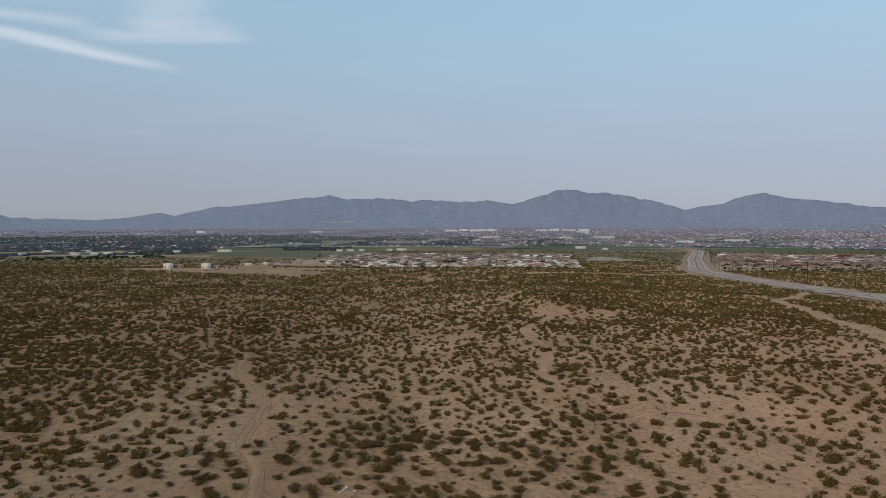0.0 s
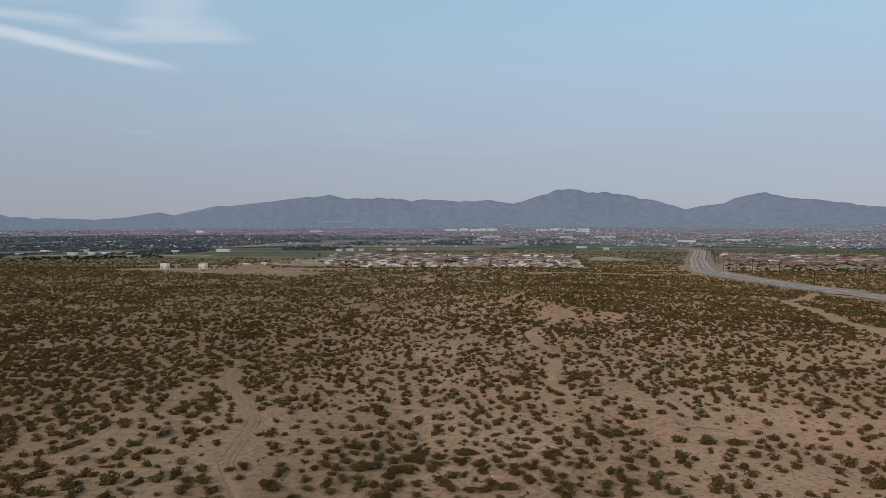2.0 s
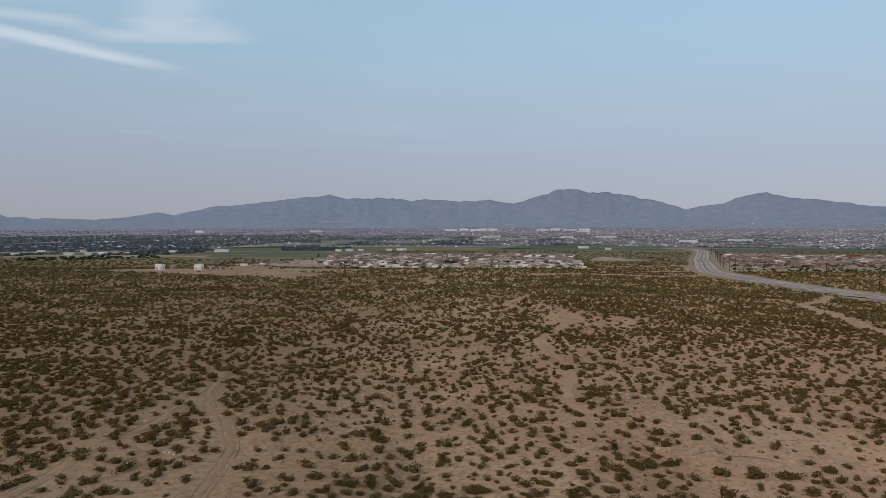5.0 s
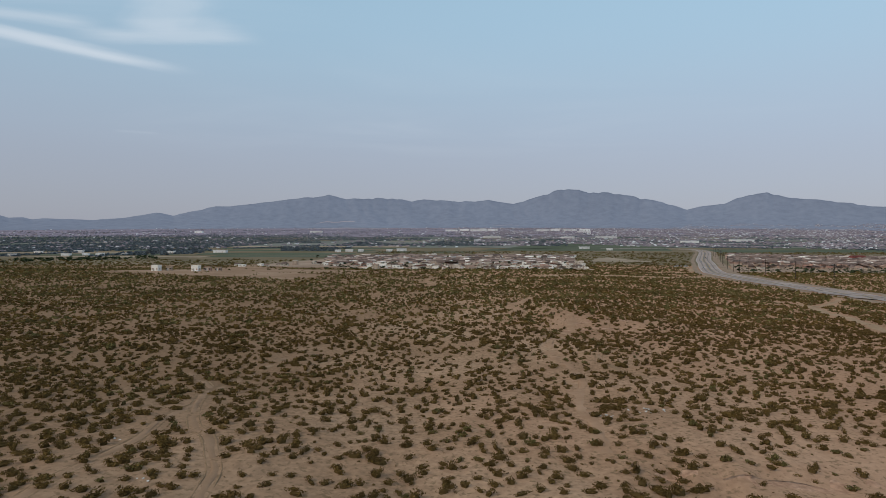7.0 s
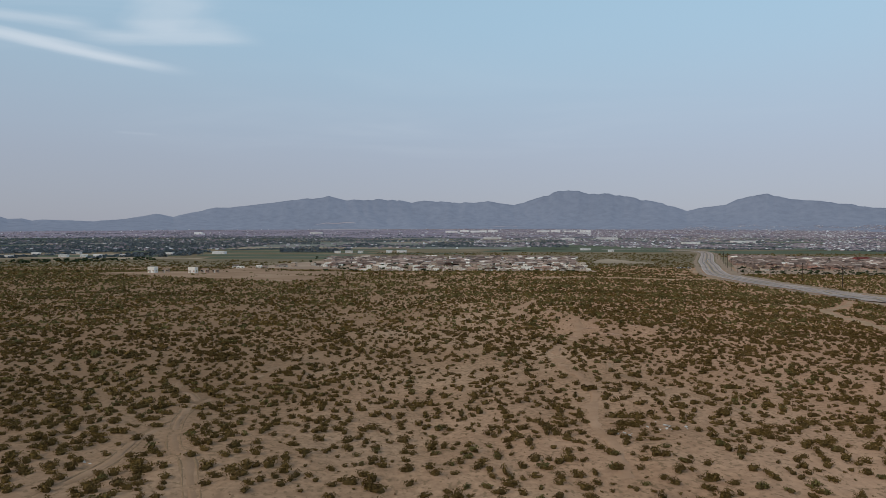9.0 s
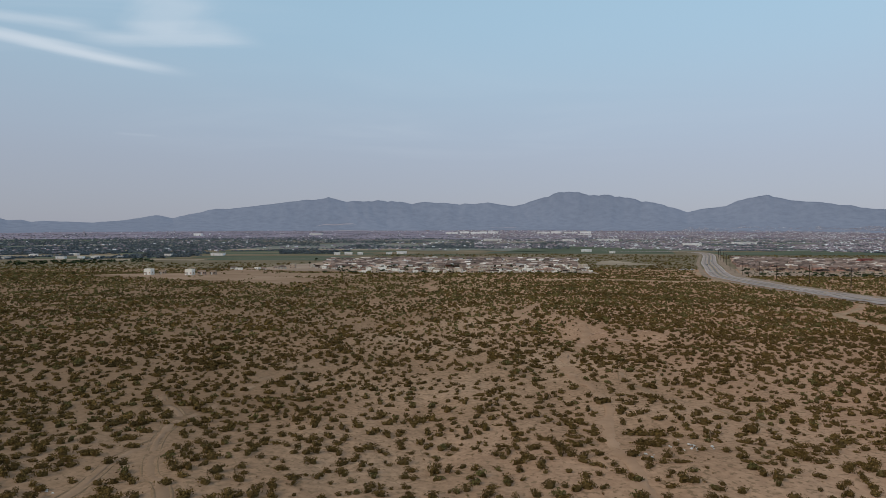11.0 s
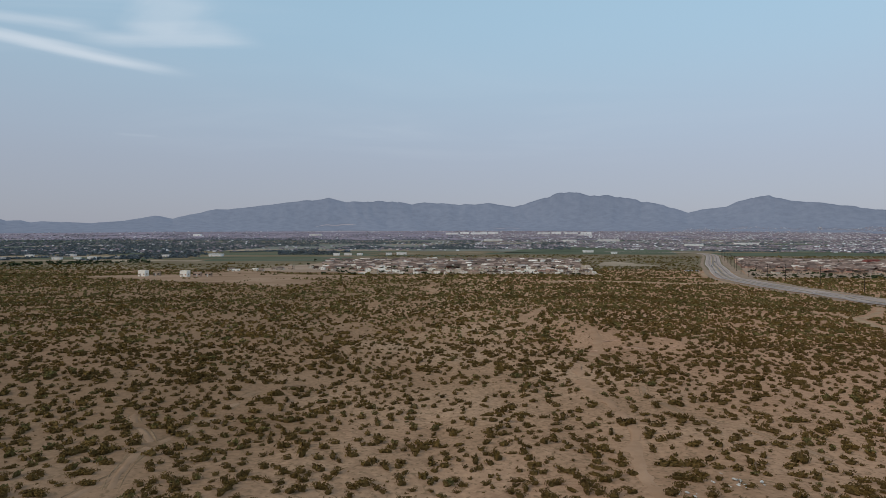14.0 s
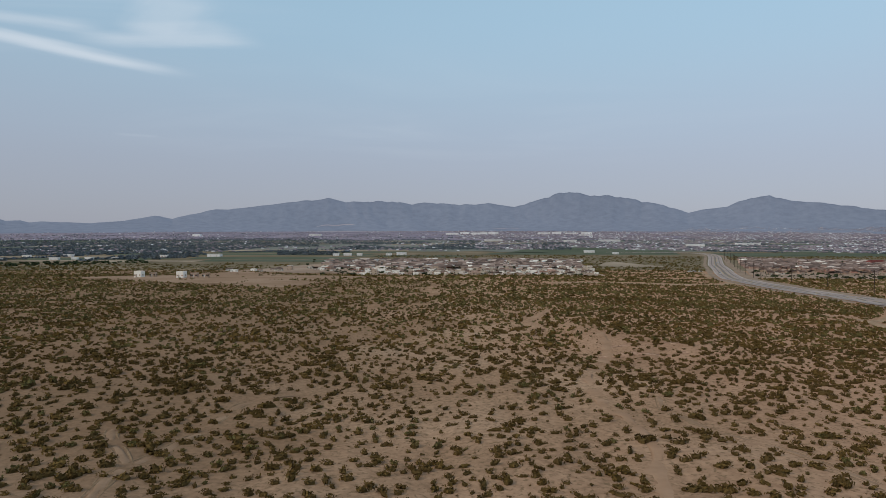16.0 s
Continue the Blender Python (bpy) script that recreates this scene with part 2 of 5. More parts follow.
def leaf_material(name, colours, other, share):
    """Leaves that vary piece by piece, and from shrub to shrub towards another, drier colour."""
    m = material(name, colours, 0.05, 0.9, space="World", pick="piece", second=(0.03, 0.78, 1.25))
    n, l = m.node_tree.nodes, m.node_tree.links
    b = n["Principled BSDF"]
    old = b.inputs["Base Color"].links[0].from_socket
    nz = n.new("ShaderNodeTexNoise")
    nz.inputs["Scale"].default_value, nz.inputs["Detail"].default_value = 0.42, 2
    l.new(n.new("ShaderNodeNewGeometry").outputs["Position"], nz.inputs["Vector"])
    mr = n.new("ShaderNodeMapRange")
    mr.interpolation_type = "SMOOTHSTEP"
    mr.inputs["From Min"].default_value, mr.inputs["From Max"].default_value = 0.44, 0.62
    mr.inputs["To Max"].default_value = share
    l.new(nz.outputs[0], mr.inputs["Value"])
    mx = n.new("ShaderNodeMix")
    mx.data_type = "RGBA"
    mx.inputs["B"].default_value = (*other, 1)
    l.new(mr.outputs[0], mx.inputs["Factor"])
    l.new(old, mx.inputs["A"])
    l.new(mx.outputs["Result"], b.inputs["Base Color"])
    return m


LEAF = leaf_material("shrub_leaves", ((0.0, (0.078, 0.049, 0.017)), (0.4, (0.118, 0.079, 0.027)), (0.8, (0.153, 0.102, 0.037)), (1.0, (0.186, 0.120, 0.047))), (0.114, 0.075, 0.031), 0.9)
LEAF_GREEN = leaf_material("green_shrub_leaves", ((0.0, (0.076, 0.067, 0.027)), (0.5, (0.127, 0.109, 0.041)), (1.0, (0.175, 0.146, 0.061))), (0.134, 0.091, 0.040), 0.5)
# darker brown than LEAF, for the closed dome inside each shrub
INSIDE = material("dark_shrub_core", ((0.0, (0.069, 0.046, 0.018)), (1.0, (0.117, 0.078, 0.032))), 0.5, 0.95, space="World", pick="piece")
TWIG = material("grey_brown_twigs", ((0.3, (0.07, 0.05, 0.035)), (0.7, (0.14, 0.105, 0.075))), 3, 0.9)
DRY = material("dry_weed_stalks", ((0.0, (0.14, 0.085, 0.045)), (1.0, (0.27, 0.185, 0.10))), 0.1, 0.9, space="World", pick="piece")
# aerial haze mixed into the leaf colour: paler and bluer than TREE_LEAF
FAR_TREE = material("haze_tinted_tree_leaves", ((0.0, (0.125, 0.151, 0.173)), (0.6, (0.166, 0.194, 0.217)), (1.0, (0.224, 0.247, 0.264))), 0.004, 0.95, space="World", pick="piece", spec=0.0, second=(0.005, 0.761, 0.761))
TREE_LEAF = material("tree_leaves", ((0.0, (0.030, 0.042, 0.022)), (0.6, (0.055, 0.070, 0.036)), (1.0, (0.085, 0.095, 0.055))), 0.01, 0.9, space="World", pick="piece")
BARK = material("bark", ((0.3, (0.09, 0.065, 0.045)), (0.7, (0.17, 0.125, 0.09))), 4, 0.9, 0.02)
WALL = material("house_stucco", ((0.0, (0.493, 0.437, 0.370)), (0.25, (0.627, 0.571, 0.504)), (0.45, (0.448, 0.358, 0.280)), (0.6, (0.582, 0.482, 0.381)), (0.8, (0.370, 0.269, 0.213)), (1.0, (0.694, 0.650, 0.605))), 0.4, 0.9, 0.01, 3, pick="object")
WHITE_WALL = material("white_plaster", ((0.3, (0.84, 0.79, 0.72)), (0.7, (0.86, 0.83, 0.78))), 0.3, 0.9, 0.01, 3)
TAN_WALL = material("tan_stucco", ((0.0, (0.42, 0.32, 0.24)), (0.5, (0.34, 0.235, 0.175)), (0.8, (0.50, 0.41, 0.33)), (1.0, (0.38, 0.20, 0.155))), 0.4, 0.9, 0.01, 3, pick="object")
ROOF = material("shingle_roof", ((0.0, (0.187, 0.146, 0.133)), (0.3, (0.355, 0.255, 0.216)), (0.6, (0.260, 0.181, 0.150)), (0.8, (0.504, 0.362, 0.299)), (1.0, (0.467, 0.241, 0.183))), 0.6, 0.9, 0.03, 4, pick="object")
FLAT_ROOF = material("gravel_roof", ((0.0, (0.435, 0.398, 0.359)), (0.5, (0.609, 0.554, 0.483)), (1.0, (0.797, 0.753, 0.690))), 0.6, 0.95, pick="object")
RED_ROOF = material("red_metal_roof", ((0.3, (0.26, 0.085, 0.08)), (0.7, (0.33, 0.12, 0.105))), 0.2, 0.6)
GLASS = material("dark_window_glass", ((0.4, (0.02, 0.022, 0.026)), (0.6, (0.035, 0.038, 0.042))), 1.0, 0.12, spec=0.5)
DOOR = material("painted_door", ((0.0, (0.20, 0.12, 0.07)), (0.5, (0.34, 0.30, 0.26)), (1.0, (0.55, 0.53, 0.50))), 1.0, 0.6, pick="object")
POLE = material("weathered_pole_timber", ((0.3, (0.045, 0.034, 0.028)), (0.7, (0.08, 0.062, 0.05))), 2.0, 0.9, 0.01, 9)
METAL = material("grey_metal", ((0.4, (0.32, 0.33, 0.34)), (0.6, (0.42, 0.43, 0.43))), 2.0, 0.5, spec=0.5)
CAR = material("car_paint", ((0.0, (0.72, 0.72, 0.71)), (0.6, (0.62, 0.62, 0.62)), (1.0, (0.30, 0.31, 0.33))), 1.0, 0.3, pick="object", spec=0.5)
RUBBER = material("tyre_rubber", ((0.4, (0.02, 0.02, 0.02)), (0.6, (0.035, 0.035, 0.035))), 4, 0.8)
CROP = material("green_crop", ((0.3, (0.108, 0.128, 0.097)), (0.5, (0.138, 0.162, 0.119)), (0.7, (0.176, 0.190, 0.153))), 0.01, 0.95, space="World", second=(0.054, 0.857, 0.860))
SCRUB_FIELD = material("olive_scrub_field", ((0.3, (0.175, 0.148, 0.102)), (0.5, (0.233, 0.195, 0.135)), (0.7, (0.337, 0.262, 0.193))), 0.012, 0.95, space="World", second=(0.065, 0.860, 0.860))
FALLOW = material("fallow_field", ((0.3, (0.269, 0.218, 0.168)), (0.5, (0.336, 0.276, 0.213)), (0.7, (0.403, 0.338, 0.269))), 0.01, 0.95, space="World", second=(0.05, 0.85, 1.12))
TOWN_EARTH = material("trodden_pinkish_earth", ((0.3, (0.329, 0.246, 0.191)), (0.5, (0.403, 0.302, 0.235)), (0.7, (0.477, 0.371, 0.297))), 0.02, 0.95, space="World", second=(0.095, 0.848, 0.860))
# valley land greyed and lifted in its base colour for the distance haze
FAR_FIELD = material("haze_tinted_valley_land", ((0.3, (0.198, 0.219, 0.200)), (0.5, (0.256, 0.270, 0.246)), (0.7, (0.351, 0.343, 0.312))), 0.004, 0.95, space="World", second=(0.024, 0.823, 0.736))
# wall tones shifted towards blue-mauve, standing in for haze
FAR_HOUSES = material("haze_tinted_house_walls", ((0.0, (0.202, 0.180, 0.217)), (0.70, (0.333, 0.281, 0.309)), (0.84, (0.473, 0.399, 0.412)), (0.88, (0.774, 0.790, 0.803)), (1.0, (0.774, 0.808, 0.843))), 0.02, 0.9, space="World", pick="piece", spec=0.0)
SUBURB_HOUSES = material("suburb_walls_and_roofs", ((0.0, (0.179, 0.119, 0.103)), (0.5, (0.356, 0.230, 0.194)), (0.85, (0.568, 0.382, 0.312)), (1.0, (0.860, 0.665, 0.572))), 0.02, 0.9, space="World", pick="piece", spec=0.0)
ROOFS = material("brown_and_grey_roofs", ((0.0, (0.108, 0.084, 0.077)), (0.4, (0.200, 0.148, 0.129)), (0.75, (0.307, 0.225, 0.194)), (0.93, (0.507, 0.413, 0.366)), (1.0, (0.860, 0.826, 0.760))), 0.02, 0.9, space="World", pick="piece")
# roof colours carry the same painted mauve haze
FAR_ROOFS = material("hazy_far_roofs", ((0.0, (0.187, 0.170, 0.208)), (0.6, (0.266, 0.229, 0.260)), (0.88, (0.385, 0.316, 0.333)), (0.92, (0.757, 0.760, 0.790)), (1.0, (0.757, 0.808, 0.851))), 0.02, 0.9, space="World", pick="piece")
# haze in the city ground: base colour pushed towards blue-mauve
SUBURB = material("haze_tinted_suburb_ground", ((0.3, (0.262, 0.247, 0.320)), (0.5, (0.339, 0.303, 0.377)), (0.7, (0.445, 0.385, 0.457))), 0.006, 0.95, space="World", second=(0.028, 0.731, 0.860))
HALL_WALL = material("pale_hall_cladding", ((0.0, (0.72, 0.69, 0.68)), (0.5, (0.80, 0.77, 0.76)), (1.0, (0.86, 0.84, 0.83))), 0.02, 0.9, space="World", pick="object")
LITTER = material("pale_litter", ((0.0, (0.45, 0.43, 0.40)), (1.0, (0.75, 0.74, 0.72))), 3, 0.7, pick="object")


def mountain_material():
    """Plain backdrop of far mountains: blue-grey rock, with air haze painted in as emission."""
    m = material("mountain_rock_and_haze_glow", ((0.3, (0.10, 0.108, 0.133)), (0.5, (0.125, 0.135, 0.165)), (0.7, (0.150, 0.160, 0.190))), 0.02, 1.0, space="World", spec=0.0, second=(0.0016, 0.9, 1.1))
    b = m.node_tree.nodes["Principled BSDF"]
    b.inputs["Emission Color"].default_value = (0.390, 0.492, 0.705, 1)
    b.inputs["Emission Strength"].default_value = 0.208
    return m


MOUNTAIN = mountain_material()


# ---- builders ----
def link(name, bm, mat, parent=None, smooth=False):
    me = bpy.data.meshes.new(name)
    bm.to_mesh(me)
    bm.free()
    me.materials.append(mat)
    if smooth:
        me.polygons.foreach_set("use_smooth", [True] * len(me.polygons))
    ob = new(name, me)
    ob.parent = parent
    return ob


def part(name, bm, mat, parent, label="", smooth=False):
    return tagged(link(name, bm, mat, parent, smooth), label)


def grid_mesh(name, verts, faces, mat, smooth=True):
    """A mesh from arrays of places and of quads or triangles."""
    verts, faces = np.asarray(verts, dtype=np.float32), np.asarray(faces, dtype=np.int32)
    me = bpy.data.meshes.new(name)
    k = faces.shape[1]
    me.vertices.add(len(verts))
    me.vertices.foreach_set("co", verts.ravel())
    me.loops.add(faces.size)
    me.loops.foreach_set("vertex_index", faces.ravel())
    me.polygons.add(len(faces))
    me.polygons.foreach_set("loop_start", np.arange(0, faces.size, k, dtype=np.int32))
    me.update(calc_edges=True)
    me.polygons.foreach_set("use_smooth", np.full(len(faces), smooth))
    me.materials.append(mat)
    return me


def box(bm, x0, x1, y0, y1, z0, z1, bevel=0.0):
    r = bmesh.ops.create_cube(bm, size=1)
    for v in r["verts"]:
        v.co = ((x0 + x1) / 2 + v.co.x * (x1 - x0), (y0 + y1) / 2 + v.co.y * (y1 - y0), (z0 + z1) / 2 + v.co.z * (z1 - z0))
    if bevel:
        bmesh.ops.bevel(bm, geom=list({e for v in r["verts"] for e in v.link_edges}), offset=bevel, segments=2, affect="EDGES")
    return bm


def tube(bm, a, b, r0, r1, sides=8):
    a, b = Vector(a), Vector(b)
    r = bmesh.ops.create_cone(bm, cap_ends=True, segments=sides, radius1=r0, radius2=r1, depth=(b - a).length,
                              matrix=Matrix.Translation((a + b) / 2) @ (b - a).to_track_quat("Z", "Y").to_matrix().to_4x4())
    return r


def rise(a, b, v):
    t = np.clip((v - a) / (b - a), 0, 1)
    return t * t * (3 - 2 * t)


# ---- the lie of the land ----
REACH = np.array([0, 110, 170, 250, 400, 430, 500, 560, 720, 1000, 2300, 3200, 4000, 5200, 6000]) * 0.85
LEVEL = np.array([4.6, 4.6, 3.2, 0.8, -1, -1.4, -2.8, -4.6, -13, -15, -15, -9, 1, 22, 24]) * 0.85


def land(x, y):
    """Height of the smooth land: a sandy shelf that falls away to a wide valley, and rises again to the mountains' foot."""
    x, y = np.asarray(x, dtype=float), np.asarray(y, dtype=float)
    r = np.where(y < 0, 0, y + (np.hypot(x * 0.6, y) - y) * rise(595, 1105, y))
    i = np.clip(np.searchsorted(REACH, r) - 1, 0, len(REACH) - 2)
    t = np.clip((r - REACH[i]) / (REACH[i + 1] - REACH[i]), 0, 1)
    t = t * t * (3 - 2 * t) * 0.5 + t * 0.5
    z = LEVEL[i] + (LEVEL[i + 1] - LEVEL[i]) * t
    z = z - 3.06 * rise(68, 195, x) * rise(102, 255, y) * rise(612, 510, y)
    return z + 1.7 * rise(0, -42, x) * rise(144, 94, y)


def waves(x, y, seed, scale):
    """Smooth noise in the plane, about -1 to 1, by sums of turned sines."""
    g = np.random.default_rng(seed)
    total = 0
    for k in range(7):
        a, f, p = g.uniform(0, math.tau), g.uniform(0.5, 1.9) / scale * math.tau, g.uniform(0, math.tau)
        total = total + np.sin((np.cos(a) * x + np.sin(a) * y) * f + p + 1.3 * np.sin((np.sin(a) * x - np.cos(a) * y) * f * 0.6 + 2 * p))
    return total / 3.2


def ground_z(x, y):
    """The ground as it lies, with low sand mounds on the shelf."""
    x, y = np.asarray(x, dtype=float), np.asarray(y, dtype=float)
    fade = rise(430, 330, y)
    z = land(x, y) + fade * (0.22 * waves(x, y, 5, 14) + 0.35 * waves(x, y, 6, 45))
    # a small eroded scarp, and a taller bare bank behind it
    edge = y + 1.2 * np.sin(x * 0.5) + 0.6 * np.sin(x * 1.3 + 1)
    z = z - 0.75 * rise(86.5, 84.8, edge) * rise(62, 78, y) * rise(17, 24, x) * rise(58, 46, x)
    return z + 1.3 * rise(183, 196, edge) * rise(262, 212, y) * rise(28, 36, x) * rise(74, 56, x)


def make_ground():
    angles = np.radians(np.concatenate([np.linspace(-48, 48, 290), np.linspace(52, 308, 50)]))
    radii = np.concatenate([[0.01], np.geomspace(8, 4960, 270)])
    a, r = np.meshgrid(angles, radii)
    x, y = r * np.sin(a), r * np.cos(a) - 12
    z = ground_z(x, y)
    n, k = len(angles), len(radii)
    i, j = np.meshgrid(np.arange(k - 1), np.arange(n), indexing="ij")
    jn = (j + 1) % n
    faces = np.stack([i * n + j, (i + 1) * n + j, (i + 1) * n + jn, i * n + jn], -1).reshape(-1, 4)[:, ::-1]
    me = grid_mesh("ground", np.stack([x, y, z], -1).reshape(-1, 3), faces, SAND)
    tagged(new("ground", me), "pinkish brown desert sand with low shrub mounds", "ground", kind="structure")


make_ground()


def sheet(name, corners, mat, label, category, lift=0.15, n=(24, 10), wobble=0.0):
    """A field draped on the land between four corners."""
    c = [np.array(p, dtype=float) for p in corners]
    u, v = np.meshgrid(np.linspace(0, 1, n[0] + 1), np.linspace(0, 1, n[1] + 1))
    u, v = u[..., None], v[..., None]
    p = (c[0] * (1 - u) + c[1] * u) * (1 - v) + (c[3] * (1 - u) + c[2] * u) * v
    x, y = p[..., 0], p[..., 1]
    if wobble:
        edge = 4 * v[..., 0] * (1 - v[..., 0])
        y = y + wobble * waves(x, y, 11, 60) * (1 - edge)
    z = ground_z(x, y) + lift
    i, j = np.meshgrid(np.arange(n[1]), np.arange(n[0]), indexing="ij")
    w = n[0] + 1
    faces = np.stack([i * w + j, i * w + j + 1, (i + 1) * w + j + 1, (i + 1) * w + j], -1).reshape(-1, 4)
    me = grid_mesh(name, np.stack([x, y, z], -1).reshape(-1, 3), faces, mat)
    return tagged(new(name, me), label, category, kind="structure")


def smooth_line(points, step=6.0):
    """Points along a smooth line through those given."""
    pts = [Vector(p) for p in points]
    pts = [2 * pts[0] - pts[1]] + pts + [2 * pts[-1] - pts[-2]]
    res = []
    for a, b, c, d in zip(pts, pts[1:], pts[2:], pts[3:]):
        m = max(2, int((c - b).length / step))
        for k in range(m):
            t = k / m
            res.append(0.5 * (2 * b + (c - a) * t + (2 * a - 5 * b + 4 * c - d) * t * t + (3 * b - a - 3 * c + d) * t ** 3))
    res.append(pts[-2])
    return np.array([(p.x, p.y) for p in res])


def strip(name, line, left, right, mat, lift, across=2, rag=0.0, parent=None):
    """A band along a line, from left to right metres of it (right is positive)."""
    d = np.gradient(line, axis=0)
    d /= np.linalg.norm(d, axis=1)[:, None]
    side = np.stack([d[:, 1], -d[:, 0]], -1)
    w = np.linspace(left, right, across + 1)
    off = np.repeat(w[None], len(line), 0)
    if rag:
        s = np.arange(len(line))
        off[:, 0] += rag * np.sin(s * 0.9 + np.sin(s * 0.37) * 3)
        off[:, -1] += rag * np.sin(s * 1.1 + 2 + np.sin(s * 0.29) * 3)
    p = line[:, None] + side[:, None] * off[..., None]
    z = ground_z(p[..., 0], p[..., 1]) + lift
    if rag and across > 1:
        z[:, 0] -= lift + 0.06          # ragged edges run out into the ground
        z[:, -1] -= lift + 0.06
    n, k = len(line), across + 1
    i, j = np.meshgrid(np.arange(n - 1), np.arange(across), indexing="ij")
    faces = np.stack([i * k + j, i * k + j + 1, (i + 1) * k + j + 1, (i + 1) * k + j], -1).reshape(-1, 4)
    ob = new(name, grid_mesh(name, np.stack([p[..., 0], p[..., 1], z], -1).reshape(-1, 3), faces, mat))
    ob.parent = parent
    return ob


# ---- mountains ----
RIDGE = ((-40, 372), (0, 380), (20, 386), (45, 385), (62, 389), (80, 387), (170, 390), (225, 386), (280, 377), (310, 382), (385, 366), (410, 366), (480, 358), (545, 350),
         (555, 351), (583, 346), (612, 353), (690, 352), (730, 357), (750, 354), (800, 357), (830, 358), (862, 355), (908, 362), (945, 351), (985, 338), (1012, 335),
         (1030, 341), (1085, 343), (1170, 359), (1212, 372), (1232, 367), (1280, 361), (1310, 348), (1355, 342), (1390, 351), (1450, 355), (1540, 366), (1610, 371))


LENS = 784 / math.tan(radians(36))
BEARING = np.array([math.atan((a - 784) / LENS) for a, _ in RIDGE])
RISE = np.array([(400.8 - b) / math.hypot(LENS, a - 784) for a, b in RIDGE])


def mountain_z(az, far):
    """Height of land and mountains at a bearing and a distance."""
    grade = np.interp(az, BEARING, RISE)
    crag = sum(np.sin(az * f + p) / f for f, p in ((173, 1), (311, 2.3), (487, 4.1), (1130, 0.7))) * 0.17 * (0.6 + 0.4 * np.sin(az * 31 + 2 * np.sin(az * 13)))
    grade = grade + crag * np.clip(grade / 0.05, 0.2, 1)
    s = np.clip((far - 4200) / 680, 0, 1)
    low = land(far * np.sin(az), far * np.cos(az))
    ridge = 29.75 + grade * 4880
    spur = 0.5 + 0.5 * np.sin(az * 43 + 2.6 * np.sin(az * 17 + 1) + 2 * s + 1.2 * np.sin(az * 9))
    fine = 0.5 + 0.5 * np.sin(az * 171 + 3.1 * np.sin(az * 47) + 4 * s + 2 * np.sin(az * 23 + 5 * s))
    shape = s ** (1.7 + 0.45 * spur) * (1 - 0.075 * fine * s * (1 - s) * 4)
    return low + (ridge - low) * shape


def make_mountains():
    n, k = 760, 36
    az = np.linspace(BEARING[0], BEARING[-1], n)
    A, far = np.meshgrid(az, np.linspace(4190, 4880, k))
    z = mountain_z(A, far) - 0.8 * (far < 4230)
    x, y = far * np.sin(A), far * np.cos(A)
    back = np.stack([x[-1] * 1.012, y[-1] * 1.012, np.full(n, -20.0)], -1)
    verts = np.concatenate([np.stack([x, y, z], -1).reshape(-1, 3), back])
    i, j = np.meshgrid(np.arange(k), np.arange(n - 1), indexing="ij")
    faces = np.stack([i * n + j, i * n + j + 1, (i + 1) * n + j + 1, (i + 1) * n + j], -1).reshape(-1, 4)
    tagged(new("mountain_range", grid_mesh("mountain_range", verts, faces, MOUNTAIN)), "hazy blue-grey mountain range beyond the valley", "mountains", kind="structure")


make_mountains()

# ---- road, tracks, fields ----
ROAD = smooth_line([(300, 60), (262, 120), (226, 180), (207, 230), (199, 285), (197, 335), (196, 376), (201, 432), (217, 503), (231, 547), (256, 613), (287, 690), (316, 765), (352, 848), (412, 985), (440, 1060), (448, 1100), (438, 1140), (395, 1168), (300, 1190)])
road = tagged(strip("road", ROAD, -9, 9, ASPHALT, 0.30, 6), "wide worn grey asphalt highway curving into the valley", "road", kind="structure")
for lane in (-8.3, 8.3):
    strip("edge_line", ROAD, lane - 0.12, lane + 0.12, PAINT, 0.312, 1, parent=road)
for lane in (-1.45, 1.45):
    strip("centre_line", ROAD, lane - 0.14, lane + 0.14, YELLOW, 0.312, 1, parent=road)
WEAR = material("dark_wheel_wear", ((0.35, (0.19, 0.165, 0.155)), (0.7, (0.26, 0.228, 0.212))), 0.05, 0.95, space="World", spec=0.05)
for lane in (-4.6, 4.6):
    strip("lane_wear", ROAD, lane - 0.55, lane + 0.55, WEAR, 0.310, 1, 0.12, parent=road)
strip("median", ROAD, -1.1, 1.1, WEAR, 0.311, 1, 0.1, parent=road)
tagged(strip("verge_east", ROAD, 9.15, 20, VERGE, 0.20, 3, 0.8), "pale sandy verge beside the highway", "verge", kind="structure")
tagged(strip("verge_west", ROAD, -16, -9.15, VERGE, 0.20, 2, 0.8), "pale sandy verge beside the highway", "verge", kind="structure")

TRACKS = {
    "east": (smooth_line([(112, 282), (125, 279), (137, 273), (141.5, 263), (138, 246), (129, 213), (118, 178), (110, 150), (98, 112), (86, 70)], 4), 2.1),
    "fork": (smooth_line([(140, 258), (149, 266), (161, 277), (177, 297)], 4), 1.6),
    "cross": (smooth_line([(62, 416), (88, 424), (118, 428), (150, 432), (176, 446), (196, 470), (206, 500)], 5), 6.0),
    "second": (smooth_line([(140, 528), (160, 531), (182, 533), (202, 537)], 5), 7.5),
    "upper": (smooth_line([(165, 622), (200, 629), (236, 628), (230, 590), (216, 555)], 5), 3.0),
    "west": (smooth_line([(-355, 600), (-320, 625), (-278, 660), (-262, 700)], 6), 4.0),
}
for k, (line, half) in TRACKS.items():
    tagged(strip("dirt_track", line, -half, half, DIRT_TRACK, 0.10, 3, 0.6), "pale sandy dirt track through the shrubs", "dirt track", kind="structure")

